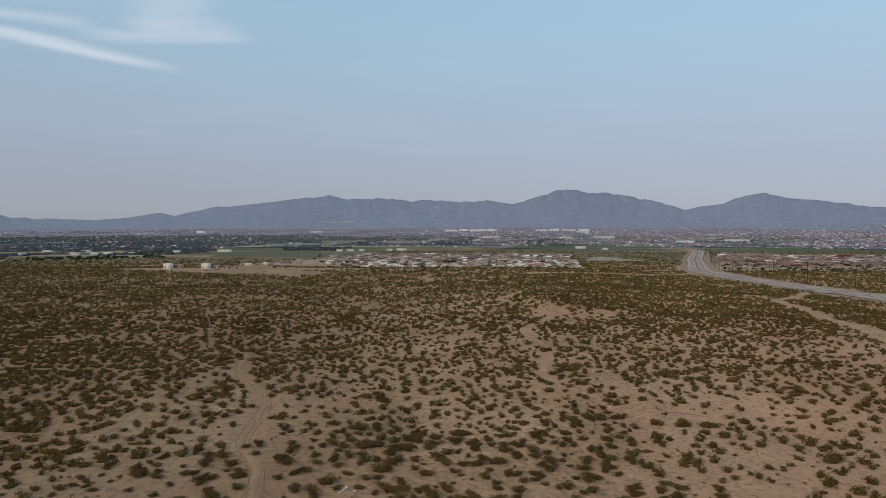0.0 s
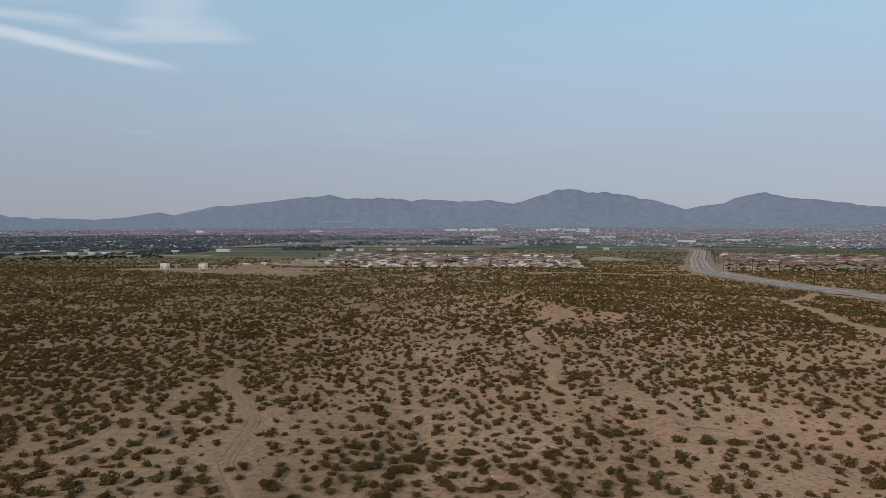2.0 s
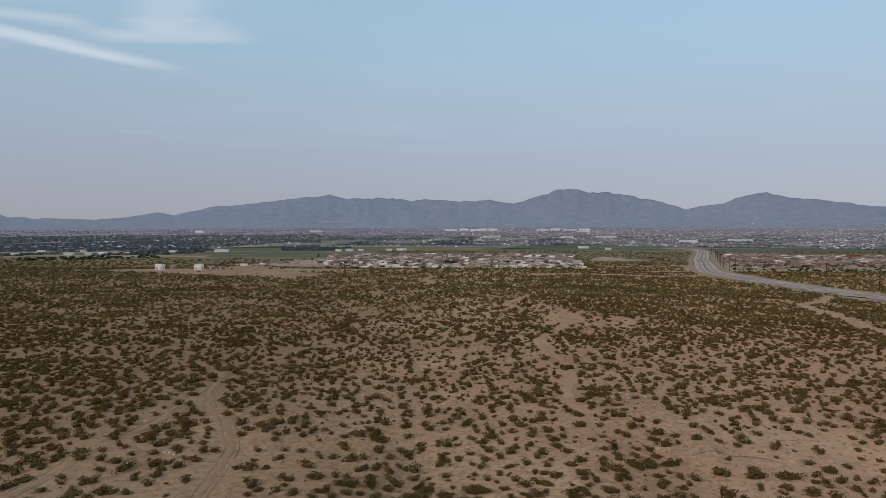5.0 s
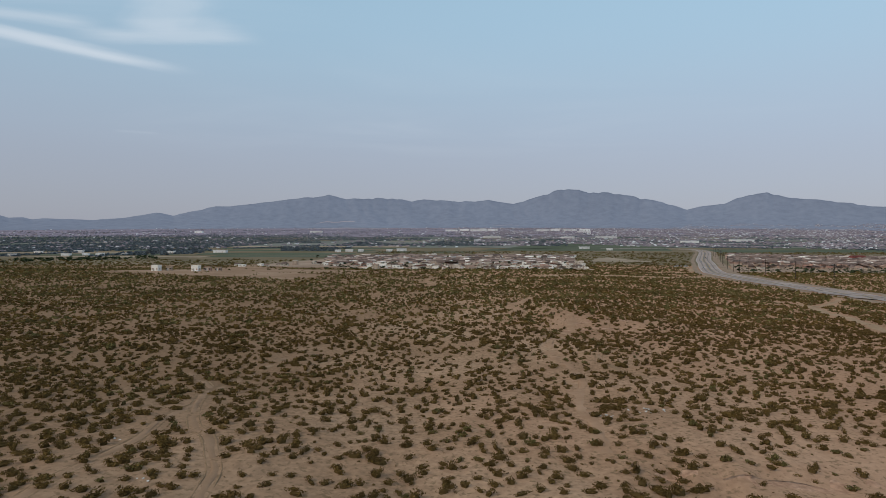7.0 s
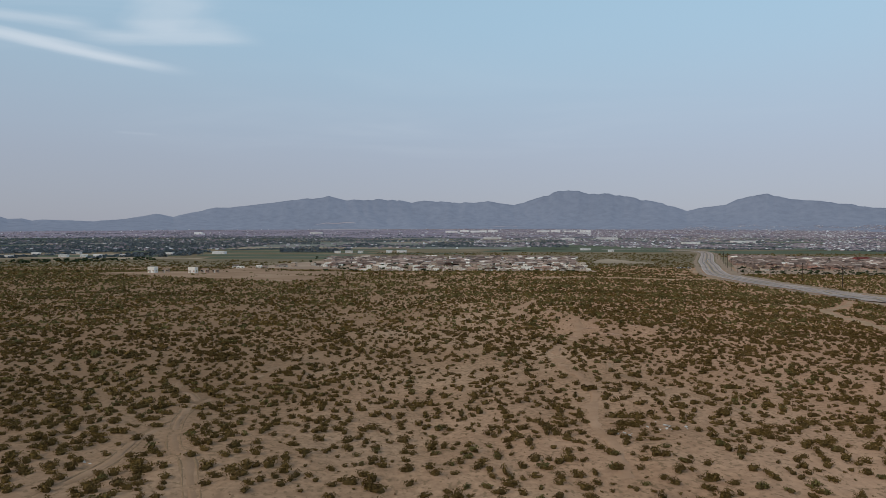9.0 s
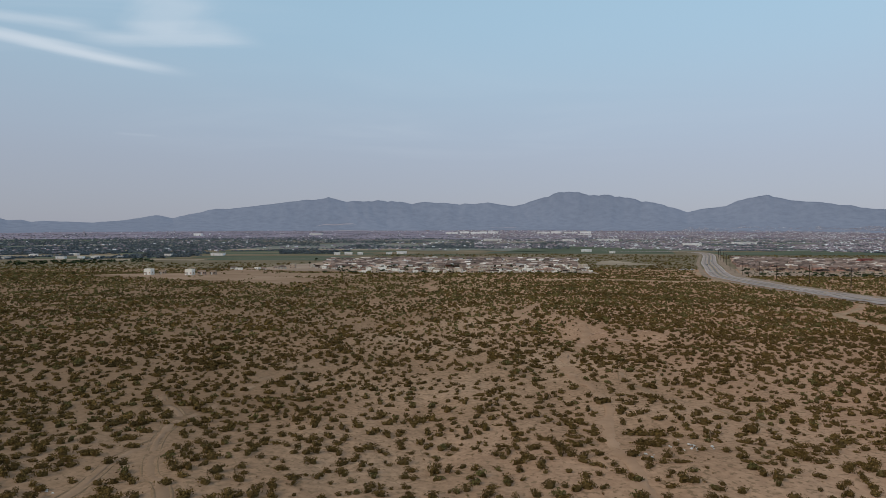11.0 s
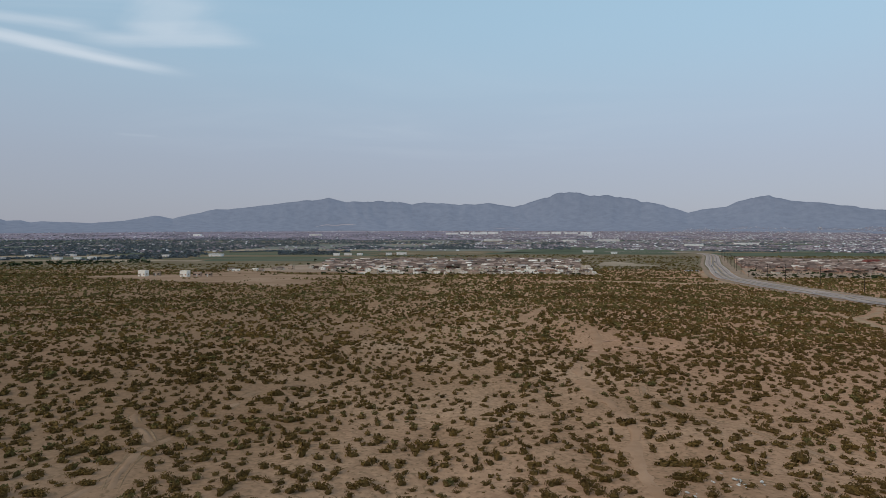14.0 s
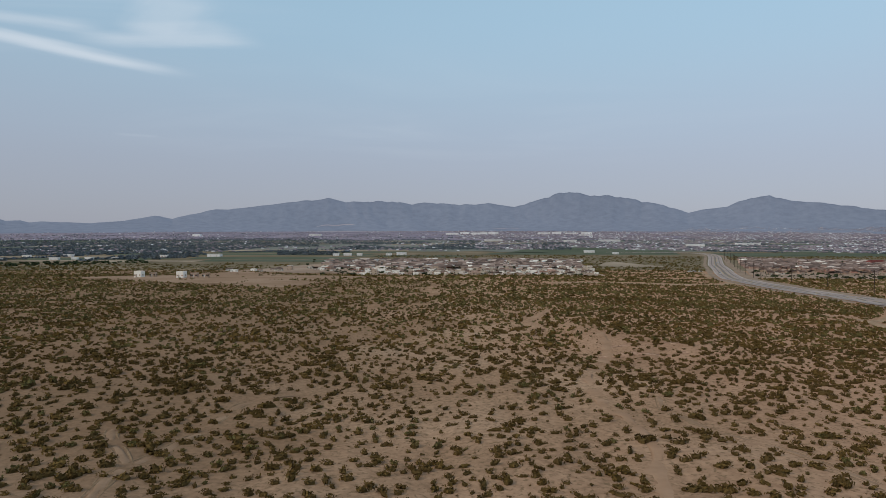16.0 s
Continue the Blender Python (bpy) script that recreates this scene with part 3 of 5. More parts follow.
sheet("graded_lot", [(-256, 470), (-90, 377), (-55, 490), (-205, 655)], PALE_SAND, "bare graded sandy lot beside the houses", "lot", 0.12, (60, 50), 8)
sheet("valley_scrub", [(-1100, 690), (1150, 640), (1400, 1230), (-1400, 1230)], SCRUB_FIELD, "olive scrubland below the sandy shelf", "scrubland", 0.06, (120, 50), 14)
sheet("town_ground", [(-205, 650), (135, 566), (180, 905), (-120, 905)], TOWN_EARTH, "bare grey-brown earth between the houses", "ground", 0.12, (60, 40), 8)
sheet("suburb_ground", [(246, 540), (520, 480), (745, 880), (392, 870)], TOWN_EARTH, "bare brown earth of the suburb", "ground", 0.12, (60, 40), 8)
sheet("bare_field", [(172, 735), (245, 722), (222, 850), (190, 800)], FALLOW, "bare tan field", "field", 0.25, (16, 16), 4)
sheet("crop_field", [(60, 1080), (390, 1062), (455, 1290), (90, 1150)], CROP, "green irrigated crop field", "field", 0.25, (40, 20))
sheet("crop_field", [(100, 1125), (440, 1300), (330, 1480), (200, 1430)], CROP, "green irrigated crop field", "field", 0.25, (40, 20))
sheet("crop_field", [(440, 1000), (980, 1000), (1050, 1130), (470, 1130)], CROP, "green irrigated crop field", "field", 0.25, (40, 20))
sheet("scrub_field", [(-800, 905), (-420, 900), (-380, 960), (-860, 965)], CROP, "dull green field at the valley's edge", "field", 0.25, (50, 20), 6)
sheet("scrub_field", [(-900, 800), (-230, 790), (-225, 842), (-930, 850)], SCRUB_FIELD, "olive scrubby field below the shelf", "field", 0.25, (50, 10), 8)
sheet("fallow_field", [(-640, 858), (-330, 850), (-330, 884), (-660, 892)], FALLOW, "tan fallow field beside a farm", "field", 0.25, (40, 8), 4)
sheet("crop_field", [(-325, 856), (-135, 850), (-130, 905), (-330, 912)], CROP, "dull green irrigated field", "field", 0.25, (30, 8), 4)
sheet("crop_field", [(-370, 925), (-140, 918), (-135, 985), (-375, 990)], CROP, "dull green irrigated field", "field", 0.25, (30, 8), 3)
sheet("fallow_field", [(-860, 975), (-400, 968), (-395, 1000), (-880, 1010)], FALLOW, "tan fallow field", "field", 0.25, (40, 8), 4)
sheet("crop_field", [(-140, 1000), (40, 1000), (60, 1040), (-145, 1042)], CROP, "dull green irrigated field", "field", 0.25, (30, 8), 3)
sheet("crop_field", [(-560, 1060), (-130, 1050), (-110, 1110), (-590, 1130)], CROP, "green irrigated crop field", "field", 0.25, (50, 20))
sheet("fallow_field", [(-960, 1160), (-520, 1150), (-540, 1260), (-980, 1260)], FALLOW, "tan fallow field", "field", 0.25, (30, 10))
sheet("fallow_field", [(-430, 1240), (-200, 1240), (-210, 1330), (-440, 1320)], FALLOW, "tan fallow field", "field", 0.25, (30, 10))
sheet("valley_floor", [(-1300, 1270), (1400, 1180), (2100, 2300), (-2100, 2300)], FAR_FIELD, "hazy grey-green valley floor under trees and fields", "ground", 0.12, (90, 50), 20)
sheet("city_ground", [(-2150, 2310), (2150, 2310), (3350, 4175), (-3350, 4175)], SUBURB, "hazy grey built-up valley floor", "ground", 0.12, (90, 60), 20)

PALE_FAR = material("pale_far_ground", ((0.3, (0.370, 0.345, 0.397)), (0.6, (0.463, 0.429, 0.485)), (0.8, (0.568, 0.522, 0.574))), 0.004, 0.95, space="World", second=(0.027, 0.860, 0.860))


def far_band(name, b0, b1, r0, r1, label, category, mat=None):
    """A thin band of bare ground lying on the mountains' foot, between two bearings and distances."""
    a, s = np.meshgrid(np.linspace(b0, b1, 40), np.linspace(0, 1, 4))
    r = r0 + (r1 - r0) * s * np.clip(np.sin(np.pi * (a - b0) / (b1 - b0)), 0, 1) ** 0.6 + 14 * np.sin(a * 190) + 10 * np.sin(a * 71)
    z = mountain_z(a, r) + 1.2
    i, j = np.meshgrid(np.arange(3), np.arange(39), indexing="ij")
    f = np.stack([i * 40 + j, i * 40 + j + 1, (i + 1) * 40 + j + 1, (i + 1) * 40 + j], -1).reshape(-1, 4)
    tagged(new(name, grid_mesh(name, np.stack([r * np.sin(a), r * np.cos(a), z], -1).reshape(-1, 3), f, mat or PALE_FAR)), label, category, kind="structure")


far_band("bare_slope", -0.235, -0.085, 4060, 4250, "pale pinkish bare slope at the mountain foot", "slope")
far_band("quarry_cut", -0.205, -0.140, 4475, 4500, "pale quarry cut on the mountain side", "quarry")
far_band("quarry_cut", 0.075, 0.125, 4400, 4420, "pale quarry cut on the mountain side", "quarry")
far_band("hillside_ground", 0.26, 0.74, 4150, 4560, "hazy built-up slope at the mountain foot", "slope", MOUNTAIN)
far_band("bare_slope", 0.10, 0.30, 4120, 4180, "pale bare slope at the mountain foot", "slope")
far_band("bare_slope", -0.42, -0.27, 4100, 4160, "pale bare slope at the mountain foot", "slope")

gf = np.random.default_rng(17)
row = 1150.0
while row < 2250:
    deep = gf.uniform(22, 70)
    at = -0.74 * row + gf.uniform(0, 150)
    while at < 0.74 * row:
        wide = gf.uniform(120, 420)
        if gf.uniform() < 0.55 and not (60 < at + wide and at < 460 and row < 1500):
            kind = int(gf.choice(3, p=[0.42, 0.33, 0.25]))
            sheet(("crop_field", "fallow_field", "scrub_field")[kind], [(at, row), (at + wide, row + gf.uniform(-8, 8)), (at + wide, row + deep), (at + gf.uniform(-10, 10), row + deep)],
                  (CROP, FALLOW, SCRUB_FIELD)[kind], ("green irrigated field in the valley", "tan fallow field in the valley", "olive scrubby field in the valley")[kind], "field", 0.35, (10, 3))
        at += wide + gf.uniform(5, 200)
    row += deep + gf.uniform(10, 60)

# ---- shrubs ----
BARE_LINES = [
    (smooth_line([(39, 218), (36, 200), (31, 183), (25, 171), (22, 157), (21, 146), (22.5, 138), (22, 126), (20, 119), (18, 110), (18, 103), (17, 92)], 1.0), 1.5),
    (smooth_line([(36, 280), (28, 259), (23, 244), (25, 228)], 1.0), 1.9),
    (smooth_line([(-22, 157), (-30, 151), (-34, 147), (-35, 138), (-36, 127), (-38, 117), (-37, 111), (-35, 104), (-32, 97), (-29, 93), (-26.5, 88), (-24.5, 83), (-24, 76), (-23, 69), (-19, 61), (-17, 52)], 1.0), 1.5),
    (smooth_line([(-36, 107), (-37.5, 101), (-37, 96), (-36.5, 92), (-38, 84), (-40, 70)], 1.0), 1.2),
    (smooth_line([(42, 116), (37, 128), (30, 141), (31, 150)], 1.0), 0.9),
    (smooth_line([(-47, 133), (-46, 130), (-41, 123), (-38, 118), (-37, 111)], 1.0), 1.1),
    (smooth_line([(-9, 330), (-8, 352), (-11, 372), (-7, 392)], 1.0), 2.2),
]
# bare and thick places: x, y, half width, half depth, change of density
PATCHES = ((44, 192, 15, 7, -0.26), (34, 84, 14, 2.2, -0.7), (36, 203, 5, 12, -1.0), (85, 140, 30, 10, -0.16), (45, 88, 12, 6, -0.25), (-140, 226, 36, 7, -0.35), (-58, 149, 32, 9, -0.30), (-42, 131, 14, 7, -0.20), (30, 141, 12, 5, -0.15), (-13, 86, 6, 4, -0.35),
           (12, 98, 7, 4, -0.30), (-30, 72, 8, 6, -0.22), (-70, 118, 22, 14, -0.05), (28, 62, 12, 5, -0.22), (-12, 190, 30, 10, -0.12),
           (-60, 300, 60, 60, 0.06), (-55, 215, 45, 50, -0.08), (60, 330, 80, 60, 0.35), (20, 160, 20, 12, 0.12), (55, 108, 16, 8, 0.15), (-36, 103, 8, 5, 0.3), (4, 76, 9, 5, 0.25), (-8, 70, 8, 4, 0.2))


def off_line(x, y, line):
    """Distance of each place from a line."""
    best = np.full(len(x), 1e9)
    for px_, py_ in line:
        best = np.minimum(best, np.hypot(x - px_, y - py_))
    return best


def leaf_cloud(seed, count, leaf, lumps, spread, high):
    """Quads of leaves about the shells of several lumps, for a shrub about one metre in radius."""
    g = np.random.default_rng(seed)
    a = g.uniform(0, math.tau, lumps)
    r = spread * np.sqrt(g.uniform(0, 1, lumps))
    c = np.stack([r * np.cos(a), r * np.sin(a), high * g.uniform(0.20, 0.55, lumps)], -1)
    size = g.uniform(0.40, 0.68, lumps)
    k = g.integers(0, lumps, count)
    d = g.normal(size=(count, 3))
    d /= np.linalg.norm(d, axis=1)[:, None]
    d[:, 2] = np.abs(d[:, 2]) * 0.8 - 0.15
    p = c[k] + d * (size[k] * g.uniform(0.38, 0.94, count))[:, None] * np.array([1, 1, high])
    p[:, 2] = np.maximum(p[:, 2], 0.02)
    u = g.normal(size=(count, 3))
    u -= d * (u * d).sum(1)[:, None] * 0.6
    u /= np.linalg.norm(u, axis=1)[:, None]
    w = np.cross(d, u) + g.normal(size=(count, 3)) * 0.3
    w /= np.linalg.norm(w, axis=1)[:, None]
    s = leaf * g.uniform(0.6, 1.3, count)[:, None]
    q = np.stack([p - u * s, p - w * s * 0.75, p + u * s, p + w * s * 0.75], 1)
    return q.reshape(-1, 3)


def core_dome(seed, sides=7, reach=0.80, high=0.60):
    """A lumpy closed dome: the thick inside of a shrub. Places and triangles."""
    g = np.random.default_rng(seed)
    a = np.linspace(0, math.tau, sides, endpoint=False) + g.uniform(-0.25, 0.25, sides)
    low, mid = reach * g.uniform(0.62, 1.1, sides), reach * g.uniform(0.55, 0.98, sides)
    v = [(0.12 * g.normal(), 0.12 * g.normal(), high * g.uniform(0.85, 1.1))]
    v += [(mid[k] * math.cos(a[k] + 0.3), mid[k] * math.sin(a[k] + 0.3), high * g.uniform(0.45, 0.85)) for k in range(sides)]
    v += [(low[k] * math.cos(a[k]), low[k] * math.sin(a[k]), -0.03) for k in range(sides)]
    f = []
    for k in range(sides):
        n = (k + 1) % sides
        f += [(0, 1 + k, 1 + n), (1 + k, 1 + sides + k, 1 + n), (1 + n, 1 + sides + k, 1 + sides + n)]
    return np.array(v), np.array(f)


def quads(n):
    return np.arange(n * 4, dtype=np.int32).reshape(-1, 4)


g = np.random.default_rng(21)
CELL = 1.62
gx, gy = np.meshgrid(np.arange(-820, 820, CELL), np.arange(-36, 1050, CELL))
gx, gy = gx.ravel(), gy.ravel()
sx, sy = gx + g.uniform(-0.85, 0.85, gx.size), gy + g.uniform(-0.85, 0.85, gy.size)
ok = np.abs(sx) < np.maximum(0.77 * sy + 12, 46)
sx, sy = sx[ok], sy[ok]
chance = 0.58 + 0.05 * rise(150, 110, sy) + 0.13 * waves(sx, sy, 31, 60) + 0.16 * waves(sx, sy, 32, 18) + 0.10 * rise(90, 160, sy) + (0.08 + 0.15 * rise(175, 115, sy)) * rise(-10, -48, sx) + 0.16 * rise(40, 90, sx) * rise(140, 190, sy) - 0.10 * rise(190, 260, sy) - 0.12 * rise(120, 170, sy) * rise(-130, -90, sx) * rise(30, -10, sx)
for cx, cy, ax, ay, change in PATCHES:
    chance = chance + change * np.exp(-(((sx - cx) / ax) ** 2 + ((sy - cy) / ay) ** 2) ** 2)
chance = chance * (1 - 0.47 * rise(300, 350, sy)) * (1 - 0.62 * rise(420, 470, sy)) * (1 - 0.72 * rise(620, 760, sy))
keep = g.uniform(0, 1, sx.size) < chance
for line, half in BARE_LINES:
    keep &= off_line(sx, sy, line) > half
for line, half in TRACKS.values():
    keep &= off_line(sx, sy, line) > half + (1.4 if half < 7 else 6)
keep &= off_line(sx, sy, ROAD) > 16.5


def inside(x, y, corners):
    c = list(corners)
    res = np.ones(len(x), bool)
    for (x0, y0), (x1, y1) in zip(c, c[1:] + c[:1]):
        res &= (x1 - x0) * (y - y0) - (y1 - y0) * (x - x0) > 0
    return res


wob = 10 * waves(sx, sy, 11, 60)
on_lot = (off_line(sx, sy, smooth_line([(-134, 461), (-112, 452), (-90, 440)], 2)) < 2.4) | (off_line(sx, sy, smooth_line([(-124, 399), (-126, 424), (-127, 438)], 2)) < 2.0) | (np.hypot((sx + 72) / 15, (sy - 452) / 34) < 1)
lot = ~on_lot & inside(sx, sy + wob * 0.4, [(-256, 470), (-90, 377), (-55, 490), (-205, 655)]) & (g.uniform(0, 1, sx.size) > 0.012)
town = inside(sx, sy, [(-205, 655), (-66, 560), (130, 545), (190, 960), (-130, 960)])
east = inside(sx, sy, [(246, 545), (520, 485), (760, 930), (390, 900)]) | inside(sx, sy, [(60, 1075), (400, 1000), (980, 1000), (980, 1060), (60, 1100)]) | inside(sx, sy, [(172, 735), (245, 722), (222, 850), (190, 800)]) | inside(sx, sy, [(-800, 905), (-420, 900), (-380, 960), (-860, 965)])
beyond = (sx > ROAD[0][0]) & (sy < 120)
farmland = (sx < -110) & (sy > 790 + 22 * waves(sx, sy, 51, 120))
keep &= ~lot & ~town & ~east & ~beyond & ~farmland
sx, sy = sx[keep], sy[keep]
size = np.clip(np.exp(g.normal(-0.20, 0.33, sx.size) + 0.14 * waves(sx, sy, 33, 30)), 0.32, 1.7)
size *= (1 + 0.16 * rise(300, 350, sy)) * (1 + 0.48 * rise(420, 470, sy)) * (1 + 0.3 * rise(620, 760, sy))
size *= 1 + 0.20 * rise(-8, -40, sx) * rise(200, 140, sy)
# the shrubs that stand out, from near to far: x, y, half width
LARGE_SHRUBS_A = ((-36.7, 54.0, 0.6), (-34.8, 54.6, 0.7), (-31.9, 54.6, 0.7), (-28.9, 55.2, 0.5), (-36.5, 56.1, 0.6), (-22.2, 56.5, 0.6), (-33.6, 56.5, 0.5), (-25.9, 57.0, 0.5), (7.4, 58.1, 0.9), (-14.4, 58.1, 0.9), (-36.9, 58.3, 0.5), (-27.7, 58.3, 0.8), (37.1, 58.5, 0.7), (5.3, 58.5, 0.7), (21.2, 58.5, 0.8), (13.8, 58.7, 0.6), (-8.3, 59.0, 0.7), (-3.8, 59.0, 0.9), (-42.0, 59.1, 1.0), (-30.5, 59.3, 0.6), (23.4, 59.3, 1.0), (-20.2, 59.4, 1.1), (-16.5, 59.8, 0.7), (42.7, 59.8, 0.9), (-11.7, 59.9, 1.2), (38.7, 59.9, 1.3), (10.2, 60.0, 0.6), (19.3, 60.3, 1.1), (-38.5, 60.6, 0.9), (-22.0, 61.0, 0.6), (-26.4, 61.0, 0.5), (4.3, 61.0, 0.8), (-29.0, 61.1, 0.7))
LARGE_SHRUBS_B = ((-14.2, 62.3, 0.9), (8.0, 62.7, 0.5), (-1.7, 62.8, 1.1), (30.1, 63.5, 0.8), (-17.0, 64.0, 1.6), (-11.2, 64.0, 0.8), (-13.5, 64.3, 0.8), (-30.8, 64.6, 1.0), (-20.4, 65.3, 0.6), (5.9, 65.4, 1.3), (22.5, 65.6, 1.1), (30.0, 66.5, 0.9), (43.2, 66.6, 2.0), (-3.1, 66.8, 0.8), (-21.9, 67.0, 0.6), (-24.7, 67.1, 0.9), (-41.1, 67.2, 1.1), (13.3, 67.2, 0.6), (-9.1, 67.3, 0.9), (-11.6, 67.5, 0.6), (-29.3, 67.5, 0.6), (24.5, 67.7, 0.6), (-0.9, 68.0, 0.8), (-17.3, 68.8, 0.6), (-27.6, 69.1, 1.0), (49.0, 69.3, 0.8), (-8.4, 70.2, 2.2), (5.7, 70.5, 0.8), (-10.8, 70.6, 0.9), (8.3, 70.8, 0.8), (45.1, 71.0, 1.6), (-19.1, 71.8, 0.5), (-50.0, 71.8, 2.5))
LARGE_SHRUBS_C = ((37.7, 71.9, 1.2), (15.0, 72.6, 1.0), (11.3, 72.6, 1.1), (26.6, 72.8, 0.8), (-3.7, 73.3, 1.9), (23.0, 73.3, 1.0), (20.0, 73.6, 1.1), (31.5, 73.8, 1.0), (37.0, 74.6, 1.0), (-1.0, 74.6, 1.1), (-10.4, 75.0, 1.4), (51.3, 75.1, 1.1), (5.0, 75.5, 0.7), (-6.6, 75.5, 0.8), (35.4, 75.7, 1.3), (2.2, 75.7, 1.7), (27.0, 75.9, 1.1), (45.2, 76.0, 0.9), (-13.9, 76.7, 1.3), (-34.5, 77.9, 1.0), (-38.2, 78.1, 0.9), (-47.0, 78.2, 1.0), (-52.3, 78.5, 1.6), (31.6, 79.5, 1.6), (-39.2, 79.6, 1.2), (-27.1, 79.6, 0.9), (35.4, 79.8, 1.9), (-33.9, 79.9, 0.6), (-28.2, 79.9, 0.7), (28.7, 80.7, 1.5), (-18.5, 81.1, 0.9), (47.2, 82.1, 0.9), (-42.0, 82.6, 0.5))
LARGE_SHRUBS_D = ((14.1, 82.7, 1.1), (-32.2, 82.8, 1.2), (-21.5, 82.9, 0.7), (24.1, 83.2, 1.6), (53.8, 83.4, 1.1), (0.6, 83.4, 0.9), (3.6, 83.4, 0.9), (-34.6, 83.5, 0.9), (-16.8, 83.6, 0.7), (-7.1, 83.6, 0.8), (-18.7, 83.6, 0.7), (5.3, 83.9, 0.8), (39.9, 83.9, 0.8), (-31.8, 83.9, 0.7), (-49.6, 84.0, 1.4), (-28.0, 84.2, 0.7), (31.1, 84.3, 0.6), (-38.3, 84.7, 0.9), (23.3, 85.2, 1.0), (37.0, 85.4, 0.8), (17.6, 86.1, 0.8), (13.3, 86.2, 1.0), (-12.6, 86.4, 0.8), (-45.7, 86.6, 1.4), (-15.6, 87.1, 0.5), (21.5, 87.1, 0.7), (9.2, 87.4, 0.8), (-24.8, 87.5, 0.9), (-38.8, 87.5, 0.9), (5.8, 88.1, 0.7), (34.9, 88.2, 1.1), (3.5, 88.5, 1.1), (-8.8, 88.8, 1.6))
LARGE_SHRUBS_E = ((29.3, 89.0, 1.3), (24.3, 89.4, 1.2), (12.3, 89.5, 1.3), (-14.7, 89.6, 0.6), (-11.2, 89.7, 1.2), (16.7, 89.8, 0.6), (18.3, 90.1, 0.7), (4.7, 90.1, 1.2), (-12.3, 90.1, 0.7), (9.7, 90.2, 0.9), (21.3, 90.2, 0.9), (27.4, 90.2, 0.9), (13.7, 90.8, 0.8), (44.2, 90.9, 0.7), (-45.8, 91.0, 0.9), (38.0, 91.4, 0.9), (25.5, 91.5, 1.4), (-44.8, 91.7, 0.8), (-33.6, 92.1, 1.3), (34.4, 92.4, 0.6), (-39.9, 92.5, 0.9), (42.7, 93.0, 1.0), (30.6, 93.0, 1.0), (-28.4, 93.0, 0.9), (-5.8, 93.2, 1.2), (-8.4, 93.7, 0.9), (-25.1, 93.8, 1.0), (-3.5, 93.9, 0.9), (16.5, 94.0, 1.2), (9.1, 94.5, 1.2), (26.5, 94.7, 0.8), (6.6, 94.7, 0.9), (24.3, 95.0, 1.2))
LARGE_SHRUBS_F = ((-27.8, 95.0, 1.0), (43.1, 95.2, 0.9), (46.4, 95.2, 0.9), (-22.3, 95.2, 0.9), (13.4, 95.9, 0.7), (40.0, 95.9, 0.8), (2.4, 96.4, 0.8), (22.2, 96.7, 1.7), (38.2, 96.9, 0.7), (17.1, 97.5, 1.2), (20.6, 97.9, 0.5), (33.0, 98.1, 0.7), (43.1, 98.5, 1.1), (36.4, 98.7, 1.1), (-19.2, 98.8, 1.1), (47.4, 99.3, 1.4), (16.2, 99.7, 1.0), (-37.6, 99.7, 1.0), (-14.6, 99.9, 0.7), (1.6, 99.9, 1.0), (-9.7, 100.2, 0.8), (30.6, 100.5, 1.3), (-40.5, 101.4, 1.6), (-5.9, 101.7, 0.9), (-32.6, 103.0, 1.0), (-25.5, 103.7, 0.7), (38.3, 103.9, 0.9), (19.1, 104.7, 1.4), (-37.4, 104.8, 1.2), (50.9, 104.9, 1.2), (-15.2, 106.0, 1.1), (-39.4, 106.9, 1.7), (13.6, 108.5, 1.2))
LARGE_SHRUBS_G = ((22.3, 109.0, 2.2), (24.3, 110.2, 1.1), (-38.8, 110.3, 1.2), (17.2, 110.7, 1.0), (-43.9, 111.1, 1.2), (-26.5, 111.4, 0.8), (-34.0, 112.2, 0.7), (-11.6, 112.5, 0.9), (27.1, 112.5, 1.0), (-32.0, 112.7, 0.9), (13.5, 113.4, 0.6), (16.9, 113.7, 1.0), (22.2, 113.7, 2.0), (-17.1, 113.8, 1.0), (2.2, 113.9, 0.8), (32.7, 113.9, 0.8), (25.0, 114.1, 1.7), (40.3, 114.6, 0.7), (-38.4, 114.7, 0.8), (6.6, 115.0, 0.9), (-44.7, 115.5, 1.1), (-40.7, 115.8, 1.2), (-19.5, 116.2, 0.9), (29.7, 116.5, 0.9), (-25.8, 116.7, 0.7), (6.3, 116.7, 0.7), (-9.8, 116.8, 1.1), (-48.4, 117.5, 0.8), (-36.3, 117.5, 1.1), (-31.6, 117.8, 1.1), (-7.8, 118.1, 0.6), (11.2, 118.6, 0.6), (42.2, 118.6, 0.7))
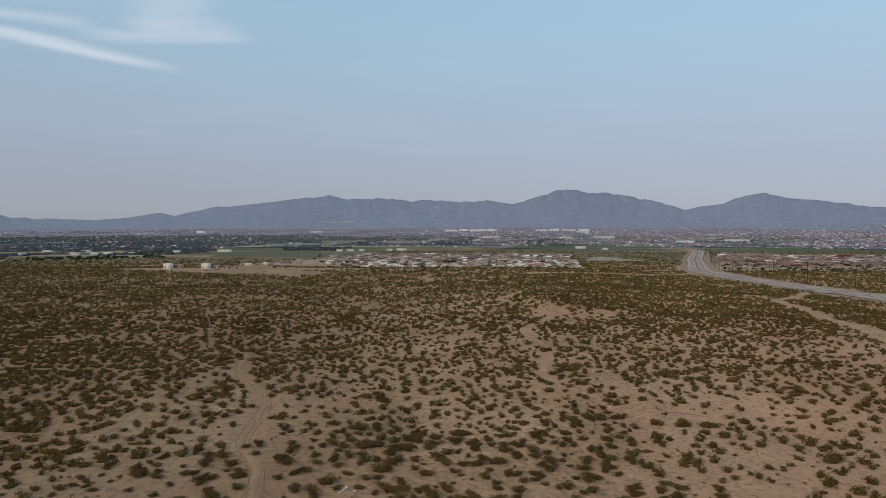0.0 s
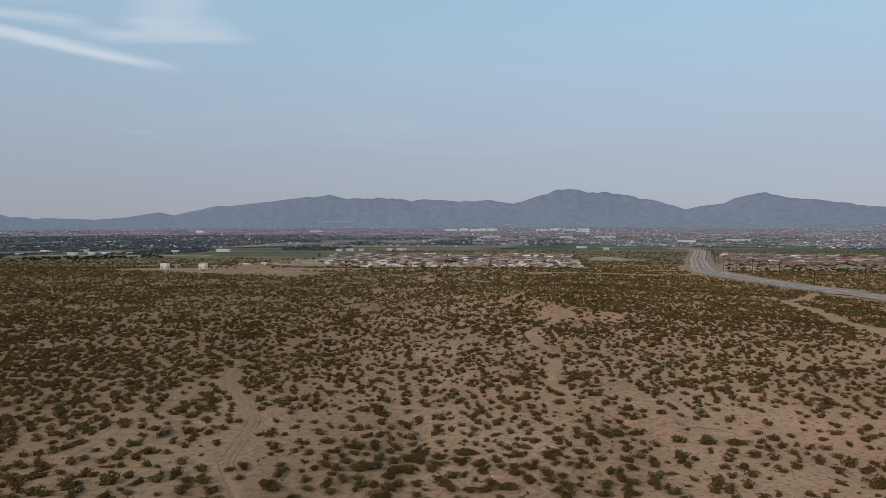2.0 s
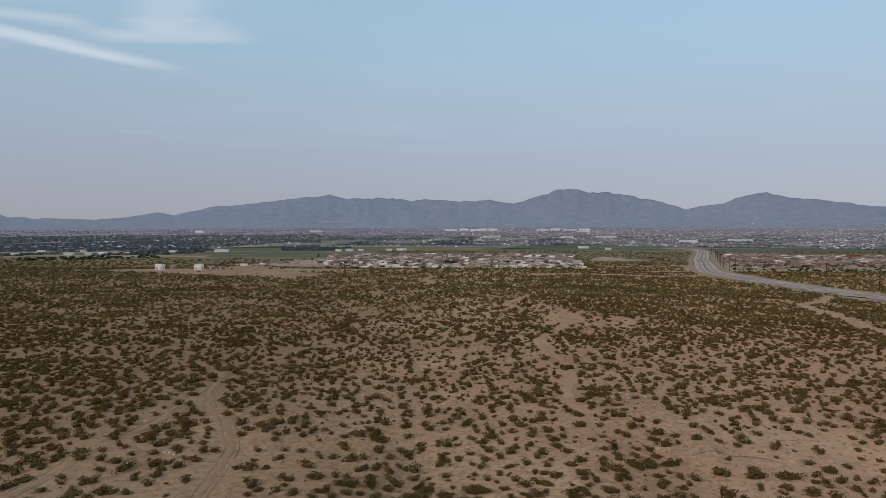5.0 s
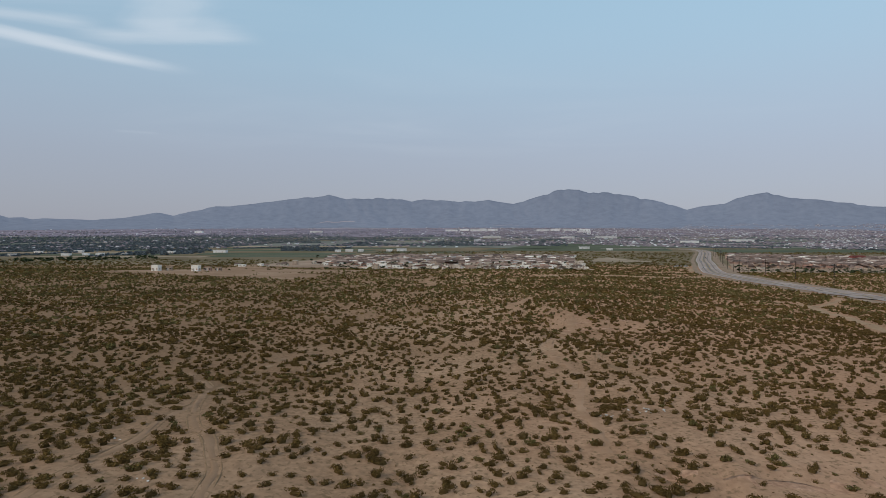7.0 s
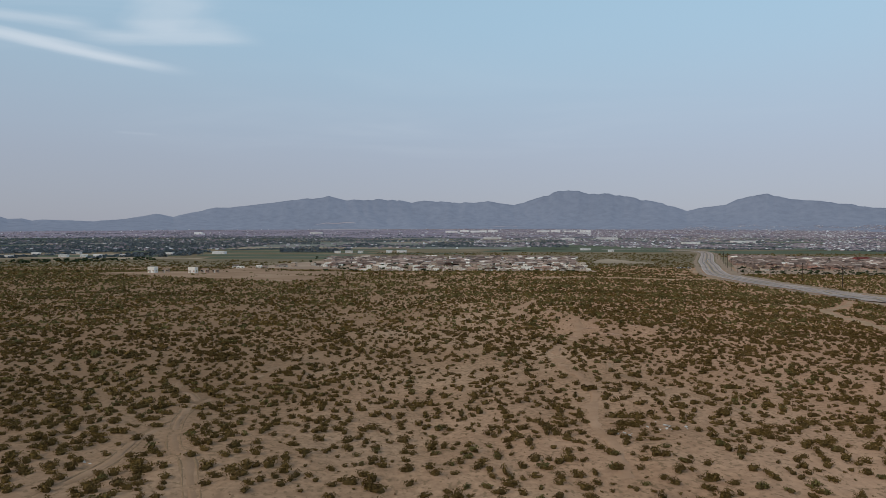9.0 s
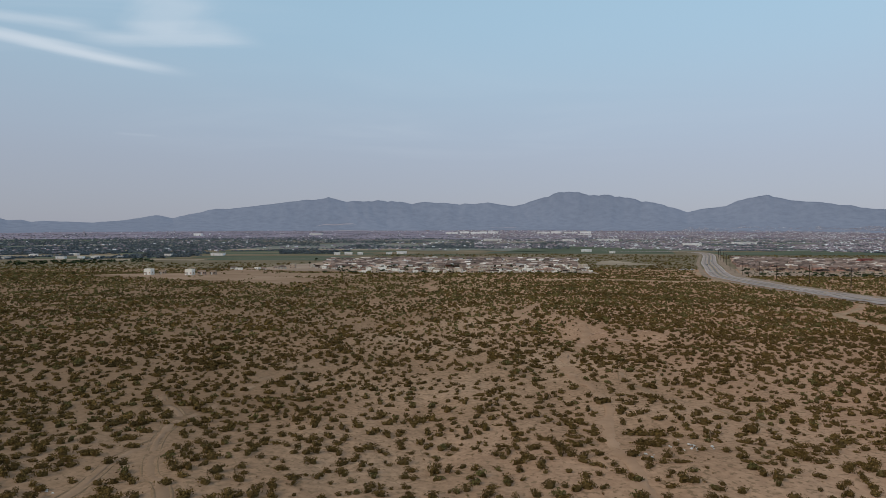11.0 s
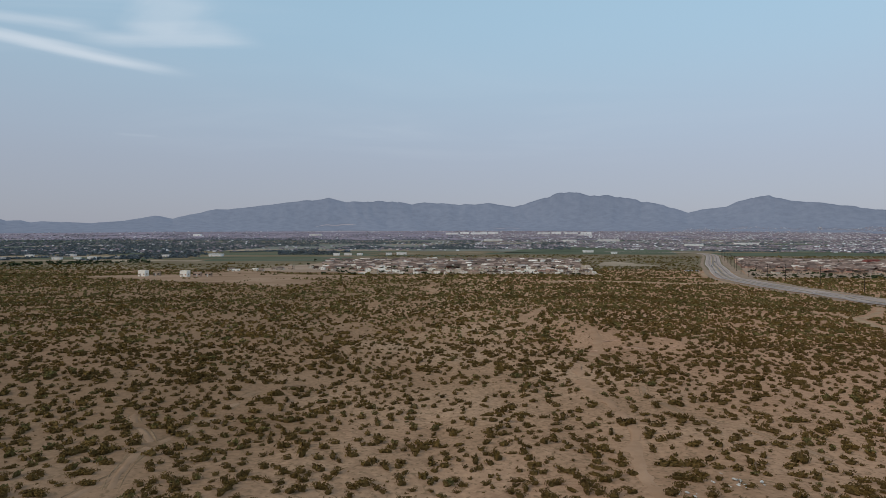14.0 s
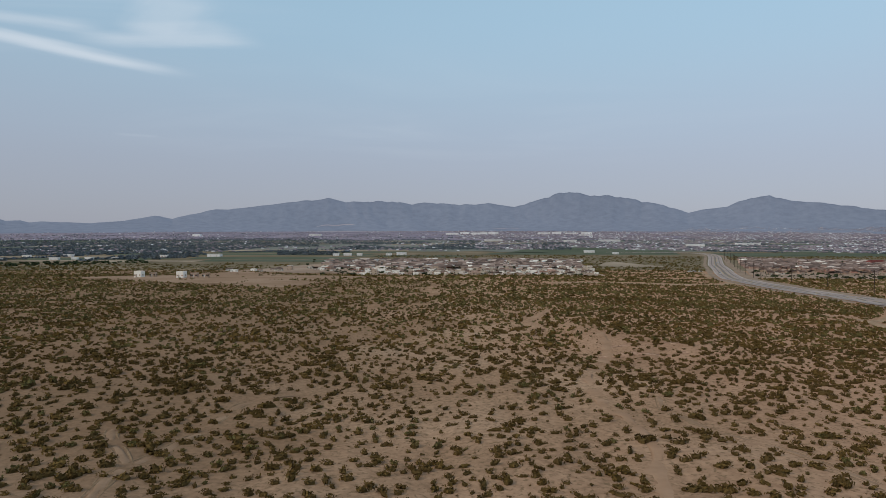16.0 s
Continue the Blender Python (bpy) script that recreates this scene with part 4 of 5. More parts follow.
LARGE_SHRUBS_H = ((-22.3, 119.1, 1.4), (22.2, 119.2, 0.7), (27.2, 119.5, 1.2), (8.3, 119.6, 0.6), (4.3, 119.7, 1.0), (-1.3, 119.9, 0.9), (35.6, 120.0, 1.3), (-25.2, 120.1, 0.6), (40.5, 120.2, 1.0), (-28.9, 120.2, 1.0), (-16.4, 120.2, 1.0), (-31.9, 120.4, 0.6), (-40.7, 120.5, 1.0), (33.3, 121.5, 1.0), (-13.8, 121.7, 0.9), (-18.9, 121.7, 1.0), (8.4, 121.9, 0.6), (24.2, 121.9, 0.9), (-48.6, 122.0, 0.9), (0.1, 122.4, 0.6), (18.9, 122.4, 0.8), (-7.7, 122.9, 0.7), (-37.0, 123.0, 2.1), (-33.8, 123.4, 0.7), (-50.0, 123.8, 1.3), (-29.3, 124.0, 1.1), (15.8, 124.2, 0.8), (-21.1, 124.2, 1.1), (-45.5, 124.4, 0.8), (23.7, 125.0, 1.2), (11.7, 125.3, 1.2), (-55.6, 125.9, 0.7), (-52.5, 126.0, 1.2))
LARGE_SHRUBS_I = ((-33.3, 126.4, 0.7), (-35.2, 127.1, 1.4), (-7.0, 127.5, 1.0), (25.8, 127.8, 1.5), (49.0, 128.0, 1.1), (22.0, 128.2, 1.8), (-13.7, 128.4, 0.8), (31.7, 129.2, 1.0), (-29.7, 129.2, 2.0), (21.1, 129.2, 1.0), (-40.9, 129.6, 1.4), (-52.9, 129.7, 0.9), (24.8, 129.8, 1.3), (-48.1, 130.0, 1.2), (-45.1, 131.2, 0.7), (46.3, 131.3, 2.5), (13.7, 131.4, 0.7), (-56.0, 131.6, 0.6), (-38.8, 131.9, 0.9), (20.5, 131.9, 0.9), (-49.5, 132.1, 1.3), (-33.8, 132.2, 0.7), (-36.6, 132.3, 1.4), (-7.9, 132.5, 1.2), (-60.7, 132.7, 0.9), (-37.6, 133.4, 0.9), (38.6, 133.5, 1.1), (44.0, 133.6, 0.6), (-30.6, 134.3, 1.4), (-16.4, 134.4, 0.6), (-45.4, 134.7, 0.8), (-35.1, 135.7, 1.1), (-37.7, 136.5, 0.9))
LARGE_SHRUBS_J = ((-24.6, 136.7, 1.1), (29.0, 137.0, 0.9), (-56.0, 137.7, 0.9), (-21.3, 137.9, 0.8), (14.1, 138.7, 1.0), (-27.9, 138.9, 0.8), (-40.4, 139.0, 1.0), (32.6, 139.2, 1.9), (-29.8, 139.3, 1.5), (40.2, 139.8, 1.3), (-62.1, 141.0, 1.0), (-49.4, 141.0, 1.1), (-35.1, 141.2, 1.0), (46.0, 141.6, 1.5), (58.3, 142.2, 1.8), (29.6, 142.8, 1.2), (-68.3, 144.1, 1.5), (-30.2, 144.2, 2.0), (-27.1, 145.2, 1.0), (-37.8, 146.4, 1.7), (43.3, 147.1, 2.4), (-51.6, 147.7, 0.9), (34.5, 147.7, 1.1), (25.2, 147.8, 1.2), (49.6, 148.0, 1.1), (16.1, 155.7, 2.1), (53.3, 155.7, 2.1), (20.2, 166.2, 2.1), (26.2, 175.7, 2.1))
BIG = LARGE_SHRUBS_A + LARGE_SHRUBS_B + LARGE_SHRUBS_C + LARGE_SHRUBS_D + LARGE_SHRUBS_E + LARGE_SHRUBS_F + LARGE_SHRUBS_G + LARGE_SHRUBS_H + LARGE_SHRUBS_I + LARGE_SHRUBS_J
size = np.where((sy < 150) & (size > 0.8), 0.36 + 0.55 * size, size)
for bx, by, br in BIG:
    near_by = np.hypot(sx - bx, (sy - by) * 1.25) < br * 1.0 + 0.5
    sx, sy, size = sx[~near_by], sy[~near_by], size[~near_by]
clumps = []
for bx, by, br in BIG:
    pieces = 1 + int(br > 1.05) + int(br > 1.5) + int(br > 2.0) + int(br > 2.6)
    if pieces == 1:
        clumps.append((bx, by, br * 1.04))
        continue
    lean = g.uniform(-0.3, 0.3)
    each = br * (0.80, 0.67, 0.58, 0.52)[pieces - 2]
    for at in np.linspace(-1, 1, pieces):
        off = at * (br - each)
        clumps.append((bx + off * math.cos(lean), by + off * math.sin(lean) + g.normal() * 0.12 * br, each * g.uniform(0.85, 1.12)))
fillers = sx.size
sx = np.concatenate([sx, [b[0] for b in clumps]])
sy = np.concatenate([sy, [b[1] for b in clumps]])
size = np.concatenate([size, [b[2] for b in clumps]])
turn = g.uniform(0, math.tau, sx.size)
tall = g.uniform(0.75, 1.3, sx.size) / np.maximum(size, 1) ** 0.35
long = np.exp(g.normal(0.0, 0.24, sx.size))
turn[fillers:] = g.normal(0, 0.35, sx.size - fillers)     # the large ones spread sideways of the wind
long[fillers:] = g.uniform(1.05, 1.3, sx.size - fillers)
sort = g.uniform(0, 1, sx.size) + 0.22 * waves(sx, sy, 41, 50) + 0.56 * rise(170, 330, sy)   # above 0.92: greener
sz = ground_z(sx, sy) - 0.04

away = np.hypot(sx + 1.5, np.maximum(sy - 46, 0)) + 1000 * ((sy < 52) | (np.abs(sx) > 0.74 * sy))
order = np.argsort(away)
single = order[:300]
rest = order[300:]


def stems(seed):
    gs = np.random.default_rng(seed)
    bm = bmesh.new()
    for _ in range(7):
        a, r = gs.uniform(0, math.tau), gs.uniform(0.25, 0.8)
        tube(bm, (0, 0, 0), (r * math.cos(a), r * math.sin(a), gs.uniform(0.3, 0.62)), 0.03, 0.012, 4)
    return bm


shrubs = []
for k in range(12):
    green = k % 4 == 3
    top = new("desert_shrub")
    cloud = leaf_cloud(100 + k, 680, 0.052, 5 + k % 4, 0.58, 0.80)
    cv, cf = core_dome(100 + k, 10, 0.50, 0.38)
    q = len(cv) + quads(680)
    faces = np.concatenate([cf, q[:, [0, 1, 2]], q[:, [0, 2, 3]]])
    foliage = new("foliage", grid_mesh("foliage", np.concatenate([cv, cloud]), faces, LEAF_GREEN if green else LEAF, False))
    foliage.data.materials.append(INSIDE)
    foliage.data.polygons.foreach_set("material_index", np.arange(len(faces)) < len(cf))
    foliage.parent = top
    part("stem_tangle", stems(200 + k), TWIG, top)
    tagged(top, "low dark green bushy desert shrub on sand" if green else "low olive-brown rounded desert shrub on sand", "shrub", "desert shrubs")
    shrubs.append(top)
browns, greens = [k for k in range(12) if k % 4 != 3], [k for k in range(12) if k % 4 == 3]
used = set()
for i in single:
    k = (greens if sort[i] > 0.92 else browns)[int(turn[i] * 1000) % (3 if sort[i] > 0.92 else 9)]
    m = Matrix.LocRotScale((sx[i], sy[i], sz[i]), Euler((0, 0, turn[i])), (size[i] * long[i], size[i] / long[i], size[i] * tall[i]))
    ob = copy_thing(shrubs[k], m) if k in used else shrubs[k]
    ob.matrix_basis = m
    used.add(k)
for k in range(12):
    if k not in used:
        shrubs[k].matrix_basis = pose(-60 - k * 4, 40, float(ground_z(-60 - k * 4, 40)))


def scatter(name, idx, count, leaf, mat, label, variants=12, seed=0, lumps=4, category="shrubs", core=True, sides=7, reach=0.6, dark_core=True):
    """All the shrubs of idx in one mesh."""
    if not len(idx):
        return
    pool, base = [], None
    for v in range(variants):
        cv, cf = core_dome(seed + v, sides, reach if core else 0.2, 0.42)
        cut = len(cf)
        q = leaf_cloud(seed + v, count, leaf, lumps + v % 2, 0.50, 0.80)
        pool.append(np.concatenate([cv, q]))
        k = len(cv) + 4 * np.arange(count)[:, None]
        base = np.concatenate([cf, k + np.array([[0, 1, 2]]), k + np.array([[0, 2, 3]])])
    pool = np.stack(pool)
    pick = np.random.default_rng(seed).integers(0, variants, len(idx))
    p = pool[pick]
    c, s = np.cos(turn[idx])[:, None], np.sin(turn[idx])[:, None]
    w = size[idx][:, None]
    e = long[idx][:, None]
    x = (p[..., 0] * c * e - p[..., 1] * s / e) * w + sx[idx][:, None]
    y = (p[..., 0] * s * e + p[..., 1] * c / e) * w + sy[idx][:, None]
    z = p[..., 2] * w * tall[idx][:, None] + sz[idx][:, None]
    v = np.stack([x, y, z], -1).reshape(-1, 3)
    faces = (base[None] + pool.shape[1] * np.arange(len(idx))[:, None, None]).reshape(-1, 3)
    me = grid_mesh(name, v, faces, mat, False)
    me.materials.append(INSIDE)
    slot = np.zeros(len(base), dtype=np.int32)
    slot[:cut] = 1 if dark_core else 0
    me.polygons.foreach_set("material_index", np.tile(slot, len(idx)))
    tagged(new(name, me), label, category, kind="stuff")


for k, (low, high, count, leaf) in enumerate(((-60, 45, 8, 0.30), (45, 110, 118, 0.098), (110, 200, 36, 0.165), (200, 330, 7, 0.34), (330, 2000, 2, 0.50))):
    band = rest[(sy[rest] >= low) & (sy[rest] < high)]
    scatter("desert_shrubs", band[sort[band] <= 0.92], count, leaf, LEAF, "olive-brown desert shrubs spread over the sand", seed=300 + 40 * k, sides=(5, 8, 6, 5, 4)[k], reach=(0.62, 0.50, 0.58, 0.70, 0.78)[k], dark_core=k < 3)
    scatter("green_desert_shrubs", band[sort[band] > 0.92], count, leaf, LEAF_GREEN, "dark green desert shrubs spread over the sand", seed=320 + 40 * k, sides=(5, 8, 6, 5, 4)[k], reach=(0.62, 0.50, 0.58, 0.70, 0.78)[k], dark_core=k < 3)

verge_bush = copy_thing(shrubs[3], Matrix.LocRotScale((176, 333, float(ground_z(176, 333)) - 0.1), Euler((0, 0, 1)), (4.2, 3.8, 4.4)))
tagged(verge_bush, "large round grey-green bush beside the highway", "bush", "roadside bushes")

# dry weeds and seedlings between the shrubs
n_weed = 5200
wx, wy = g.uniform(-170, 170, n_weed), 40 + 190 * g.uniform(0, 1, n_weed) ** 0.8
fit_in = np.abs(wx) < 0.80 * wy + 10
for line, half in BARE_LINES:
    fit_in &= off_line(wx, wy, line) > half * 0.8
wx, wy = wx[fit_in], wy[fit_in]
keep_shrubs = (sx, sy, sz, size, turn, tall, long)
sx, sy, sz = wx, wy, ground_z(wx, wy) - 0.02
size, turn, tall, long = g.uniform(0.14, 0.38, wx.size), g.uniform(0, math.tau, wx.size), g.uniform(0.5, 1.0, wx.size), np.ones(wx.size)
half_ = g.uniform(0, 1, wx.size) < 0.55
scatter("dry_weeds", np.nonzero(half_)[0], 10, 0.34, DRY, "small dry brown weeds on the sand", seed=500, lumps=3, category="weeds", core=False, sides=3)
scatter("shrub_seedlings", np.nonzero(~half_)[0], 7, 0.30, LEAF, "small dark shrub seedlings on the sand", seed=520, lumps=3, category="weeds", sides=4)
sx, sy, sz, size, turn, tall, long = keep_shrubs

for line, half in (BARE_LINES[2], BARE_LINES[3], BARE_LINES[4], BARE_LINES[5]):
    tagged(strip("sandy_path", line, -0.6, 0.54, PATH_SAND, 0.03, 4, 0.28), "worn sandy path between shrubs", "path", kind="structure")
    for low, high in ((-0.92, -0.62), (0.55, 0.86)):
        tagged(strip("wheel_track", line, low, high, RUT, 0.03, 3, 0.12), "faint worn wheel rut in the sand", "track", kind="structure")

for line, low, high in ((BARE_LINES[0][0][:42], -1.5, 1.3), (BARE_LINES[0][0][41:], -1.1, 1.0), (BARE_LINES[1][0], -1.1, 1.0), (BARE_LINES[6][0], -1.2, 1.2)):
    tagged(strip("sand_wash", line, low, high, WASH_SAND, 0.04, 5, 0.55), "pale dry sandy wash between shrubs", "wash", kind="structure")


for line, low, high in ((smooth_line([(21, 87), (27, 84.6), (33, 85.2), (39, 84.0), (47, 84.6)], 1.2), -0.9, 1.1), (smooth_line([(31, 188), (38, 190), (46, 189), (54, 191), (63, 190)], 2), -1.0, 1.3),
                        (smooth_line([(35, 197), (43, 199), (52, 198)], 2), -0.7, 0.9)):
    tagged(strip("eroded_bank", line, low, high, RED_CRUST, 0.035, 4, 0.8), "bare reddish eroded sand bank between shrubs", "bank", kind="structure")


# ---- litter ----
def litter_piece(parent, gl, x, y, s):
    bm = bmesh.new()
    box(bm, -s, s, -s * gl.uniform(0.4, 0.9), s * 0.6, 0, s * gl.uniform(0.2, 0.6), s * 0.12)
    for v in bm.verts:
        v.co += Vector(gl.normal(size=3)) * s * 0.13
    ob = part("scrap", bm, LITTER, parent)
    ob.matrix_basis = pose(x, y, 0.02, gl.uniform(-15, 15), gl.uniform(-15, 15), gl.uniform(0, 360))


def litter(x, y, count, reach, size_, label):
    gl = np.random.default_rng(int(abs(x) * 7 + y))
    top = new("litter_heap")
    top.location = (x, y, float(ground_z(x, y)))
    for _ in range(count):
        litter_piece(top, gl, gl.normal() * reach, gl.normal() * reach * 0.6, gl.uniform(0.5, 1.2) * size_)
    tagged(top, label, "litter", "dumped litter")


litter(26.5, 107.5, 16, 1.5, 0.22, "heap of pale dumped rubble and rubbish on sand")
litter(20.0, 104.0, 6, 0.8, 0.15, "few pale scraps of rubbish beside shrubs")
litter(-9.7, 58.5, 5, 0.6, 0.14, "few pale scraps of rubbish beside shrubs")
litter(46.0, 66.5, 4, 0.6, 0.16, "few pale scraps of rubbish on open sand")
litter(-24.0, 68.5, 4, 0.7, 0.13, "few pale scraps of rubbish beside a wheel track")
litter(3.5, 70.0, 5, 0.9, 0.12, "few pale scraps of rubbish beside shrubs")
litter(-31.0, 81.0, 4, 0.7, 0.13, "few pale scraps of rubbish beside a wheel track")
litter(-39.0, 92.0, 4, 0.8, 0.13, "few pale scraps of rubbish on open sand")


# ---- houses ----
def house(kind, w, d, h, wall_mat, roof_mat, label, seed=0, glass=GLASS):
    """A house with its front towards -y: walls, roof, door and windows."""
    gh = np.random.default_rng(seed)
    top = new("house")
    bm = bmesh.new()
    box(bm, -w / 2, w / 2, -d / 2, d / 2, -0.6, h)
    if kind == "gable":
        ridge = h + d * 0.22
        for sx_ in (-w / 2, w / 2):
            tri = [bm.verts.new((sx_, -d / 2, h)), bm.verts.new((sx_, d / 2, h)), bm.verts.new((sx_, 0, ridge))]
            bm.faces.new(tri)
    part("wall", bm, wall_mat, top)
    bm = bmesh.new()
    o = 0.45
    if kind == "flat":
        box(bm, -w / 2 + 0.25, w / 2 - 0.25, -d / 2 + 0.25, d / 2 - 0.25, h + 0.003, h + 0.12)
        part("roof", bm, roof_mat, top)
        bm = bmesh.new()
        for x0, x1, y0, y1 in ((-w / 2, w / 2, -d / 2, -d / 2 + 0.22), (-w / 2, w / 2, d / 2 - 0.22, d / 2), (-w / 2, -w / 2 + 0.22, -d / 2 + 0.225, d / 2 - 0.225), (w / 2 - 0.22, w / 2, -d / 2 + 0.225, d / 2 - 0.225)):
            box(bm, x0, x1, y0, y1, h + 0.003, h + 0.5)
        part("parapet", bm, wall_mat, top)
    else:
        inset = 0 if kind == "gable" else min(w * 0.5, d * 0.5) - 0.2
        ridge = h + d * (0.22 if kind == "gable" else 0.20)
        x, y = w / 2 + o, d / 2 + o
        e = h - 0.02
        vs = [bm.verts.new(p) for p in ((-x, -y, e), (x, -y, e), (x, y, e), (-x, y, e), (-x + inset, 0, ridge + 0.1), (x - inset, 0, ridge + 0.1))]
        for f in ((0, 1, 5, 4), (2, 3, 4, 5), (1, 2, 5), (3, 0, 4)) if kind != "gable" else ((0, 1, 5, 4), (2, 3, 4, 5)):
            bm.faces.new([vs[i] for i in f])
        bmesh.ops.solidify(bm, geom=bm.faces[:], thickness=0.16)
        part("roof", bm, roof_mat, top)
    floors = 2 if h > 4.5 else 1
    door_x = gh.uniform(-0.2, 0.2) * w
    part("door", box(bmesh.new(), door_x - 0.5, door_x + 0.5, -d / 2 - 0.06, -d / 2 + 0.02, 0.02, 2.1), DOOR, top)
    for f in range(floors):
        for wx_ in (-0.34, 0.34) if w < 12 else (-0.38, -0.22, 0.28, 0.4):
            part("window", box(bmesh.new(), wx_ * w - 0.55, wx_ * w + 0.55, -d / 2 - 0.04, -d / 2 + 0.02, 1.1 + 2.8 * f, 2.05 + 2.8 * f), glass, top)
    for sgn in (-1, 1):
        part("window", box(bmesh.new(), sgn * w / 2 - 0.04, sgn * w / 2 + 0.04, -0.6, 0.6, 1.0, 2.2), glass, top)
    if kind != "flat" and w > 9:
        part("garage_door", box(bmesh.new(), w * 0.12 - 1.4, w * 0.12 + 1.4, -d / 2 - 0.05, -d / 2 + 0.02, 0.02, 2.3), DOOR, top)
    return tagged(top, label, "house", "houses of the settlement")


def stand(ob, x, y, rz, used_up):
    m = pose(x, y, float(ground_z(x, y)) + 0.12, 0, 0, rz)
    if ob in used_up:
        ob = copy_thing(ob, m)
    else:
        used_up.append(ob)
        ob.matrix_basis = m
    return ob


placed = []
TOWN = [house("flat", 8.5, 8, 3.1, WHITE_WALL, FLAT_ROOF, "white plastered flat-roofed house among others", 1),
        house("flat", 12, 8, 3.0, WHITE_WALL, FLAT_ROOF, "long white flat-roofed house among others", 2),
        house("hip", 10, 9, 2.8, WALL, ROOF, "stucco house with a brown hipped roof", 3),
        house("gable", 9, 8, 2.8, WALL, ROOF, "stucco house with a dark gabled roof", 4),
        house("flat", 9, 8, 5.6, WALL, FLAT_ROOF, "two-storey flat-roofed stucco house", 5),
        house("hip", 12, 10, 2.9, WALL, ROOF, "wide stucco house with a brown hipped roof", 6),
        house("gable", 12, 8, 2.8, WHITE_WALL, ROOF, "white house with a dark gabled roof", 7)]
gh = np.random.default_rng(77)
for ob in TOWN:
    ob.scale = (0.60, 0.60, 0.72)
yrow = 574.0
while yrow < 690:
    left = -0.205 * yrow + (40 if yrow < 640 else -6) + (26 if yrow > 780 else 0)
    right = 0.226 * yrow - (12 if yrow < 600 else 0)
    xh = left + gh.uniform(0, 8)
    while xh < right:
        if gh.uniform() > 0.22:
            front = yrow < 640
            k = int(gh.choice(7, p=[0.17, 0.13, 0.20, 0.16, 0.10, 0.10, 0.14] if front or xh > 0 else [0.20, 0.14, 0.18, 0.14, 0.08, 0.12, 0.14]))
            ob = stand(TOWN[k], xh, yrow + gh.uniform(-8, 8) + 0.06 * abs(xh), gh.uniform(-8, 8) + (90 if gh.uniform() < 0.25 else 0), placed)
            k = gh.uniform(0.38, 0.62)
            ob.scale = (k, k, k * gh.uniform(1.0, 1.3))
        xh += gh.uniform(5.5, 13)
    yrow += gh.uniform(11, 15)

# the detached pair on the lot, and sheds
BLOCK = house("flat", 5.2, 5, 3.9, WHITE_WALL, FLAT_ROOF, "small white block house alone on bare sand", 11, TAN_WALL)
tagged(BLOCK, group="white block houses")
for x, y in ((-218.5, 484), (-186, 478)):
    stand(BLOCK, x, y, -6, placed)
SHED = house("flat", 4.0, 4.0, 2.6, TAN_WALL, FLAT_ROOF, "small tan unfinished shed on bare sand", 12)
for x, y in ((-211, 489), (-178, 481), (-181, 486), (-170, 480)):
    stand(SHED, x, y, 5, placed)
for x, y, k, r in ((-205, 640, 1, 4), (-190, 652, 0, -5), (-180, 640, 3, 0), (-166, 655, 5, 0), (-215, 655, 6, 10), (-158, 668, 4, 0), (-176, 668, 2, 0)):
    stand(TOWN[k], x, y, r, placed)

EAST = [house("hip", 12, 11, 3.0, TAN_WALL, ROOF, "tan stucco house with a brown hipped roof", 21),
        house("gable", 11, 9, 3.0, TAN_WALL, ROOF, "tan stucco house with a brown gabled roof", 22),
        house("hip", 10, 9, 3.0, WALL, ROOF, "pale stucco house with a brown hipped roof", 23),
        house("flat", 11, 9, 3.2, TAN_WALL, FLAT_ROOF, "tan flat-roofed house among others", 24)]
for ob in EAST:
    tagged(ob, group="houses of the suburb")
for ob in EAST:
    ob.scale = (0.50, 0.50, 0.60)
yrow = 598.0
while yrow < 700:
    xh = 0.452 * yrow + 14 + gh.uniform(0, 8)
    while xh < 0.78 * yrow:
        if gh.uniform() > 0.14:
            ob = stand(EAST[int(gh.choice(4, p=[0.42, 0.34, 0.19, 0.05]))], xh, yrow - 0.10 * (xh - 300) + gh.uniform(-4, 4), gh.uniform(-10, 10) + (90 if gh.uniform() < 0.3 else 0), placed)
            ob.scale = (0.50, 0.50, 0.60)
        xh += gh.uniform(7.5, 12)
    yrow += gh.uniform(12, 15)
stand(house("gable", 17, 10, 3.0, RED_ROOF, RED_ROOF, "long red metal-roofed building in the suburb", 31), 520, 790, 4, placed)
tagged(placed[-1], group="large buildings")


# ---- trees ----
def tree(seed, label):
    gt = np.random.default_rng(seed)
    top = new("tree")
    bm = bmesh.new()
    tube(bm, (0, 0, -0.3), (0.1, 0, 1.8), 0.22, 0.14, 6)
    for _ in range(5):
        a = gt.uniform(0, math.tau)
        tube(bm, (0.1, 0, gt.uniform(1.3, 1.8)), (1.3 * math.cos(a), 1.3 * math.sin(a), gt.uniform(2.6, 3.6)), 0.09, 0.03, 5)
    part("trunk", bm, BARK, top)
    cloud = leaf_cloud(seed, 130, 0.34, 7, 0.75, 1.05) * np.array([2.3, 2.3, 3.0]) + np.array([0, 0, 1.5])
    ob = new("crown", grid_mesh("crown", cloud, quads(130), TREE_LEAF, False))
    ob.parent = top
    return tagged(top, label, "tree", "trees among the houses")


TREES = [tree(60 + k, "small dark green rounded tree among houses") for k in range(5)]
for k in range(90):
    if k < 45:
        y = gh.uniform(592, 930)
        x = gh.uniform(-0.22, 0.2) * y
    else:
        y = gh.uniform(620, 900)
        x = gh.uniform(0.47, 0.80) * y
    s = gh.uniform(0.4, 0.8)
    ob = stand(TREES[k % 5], x, y, gh.uniform(0, 360), placed)
    ob.scale = (s, s, s * gh.uniform(0.8, 1.1))


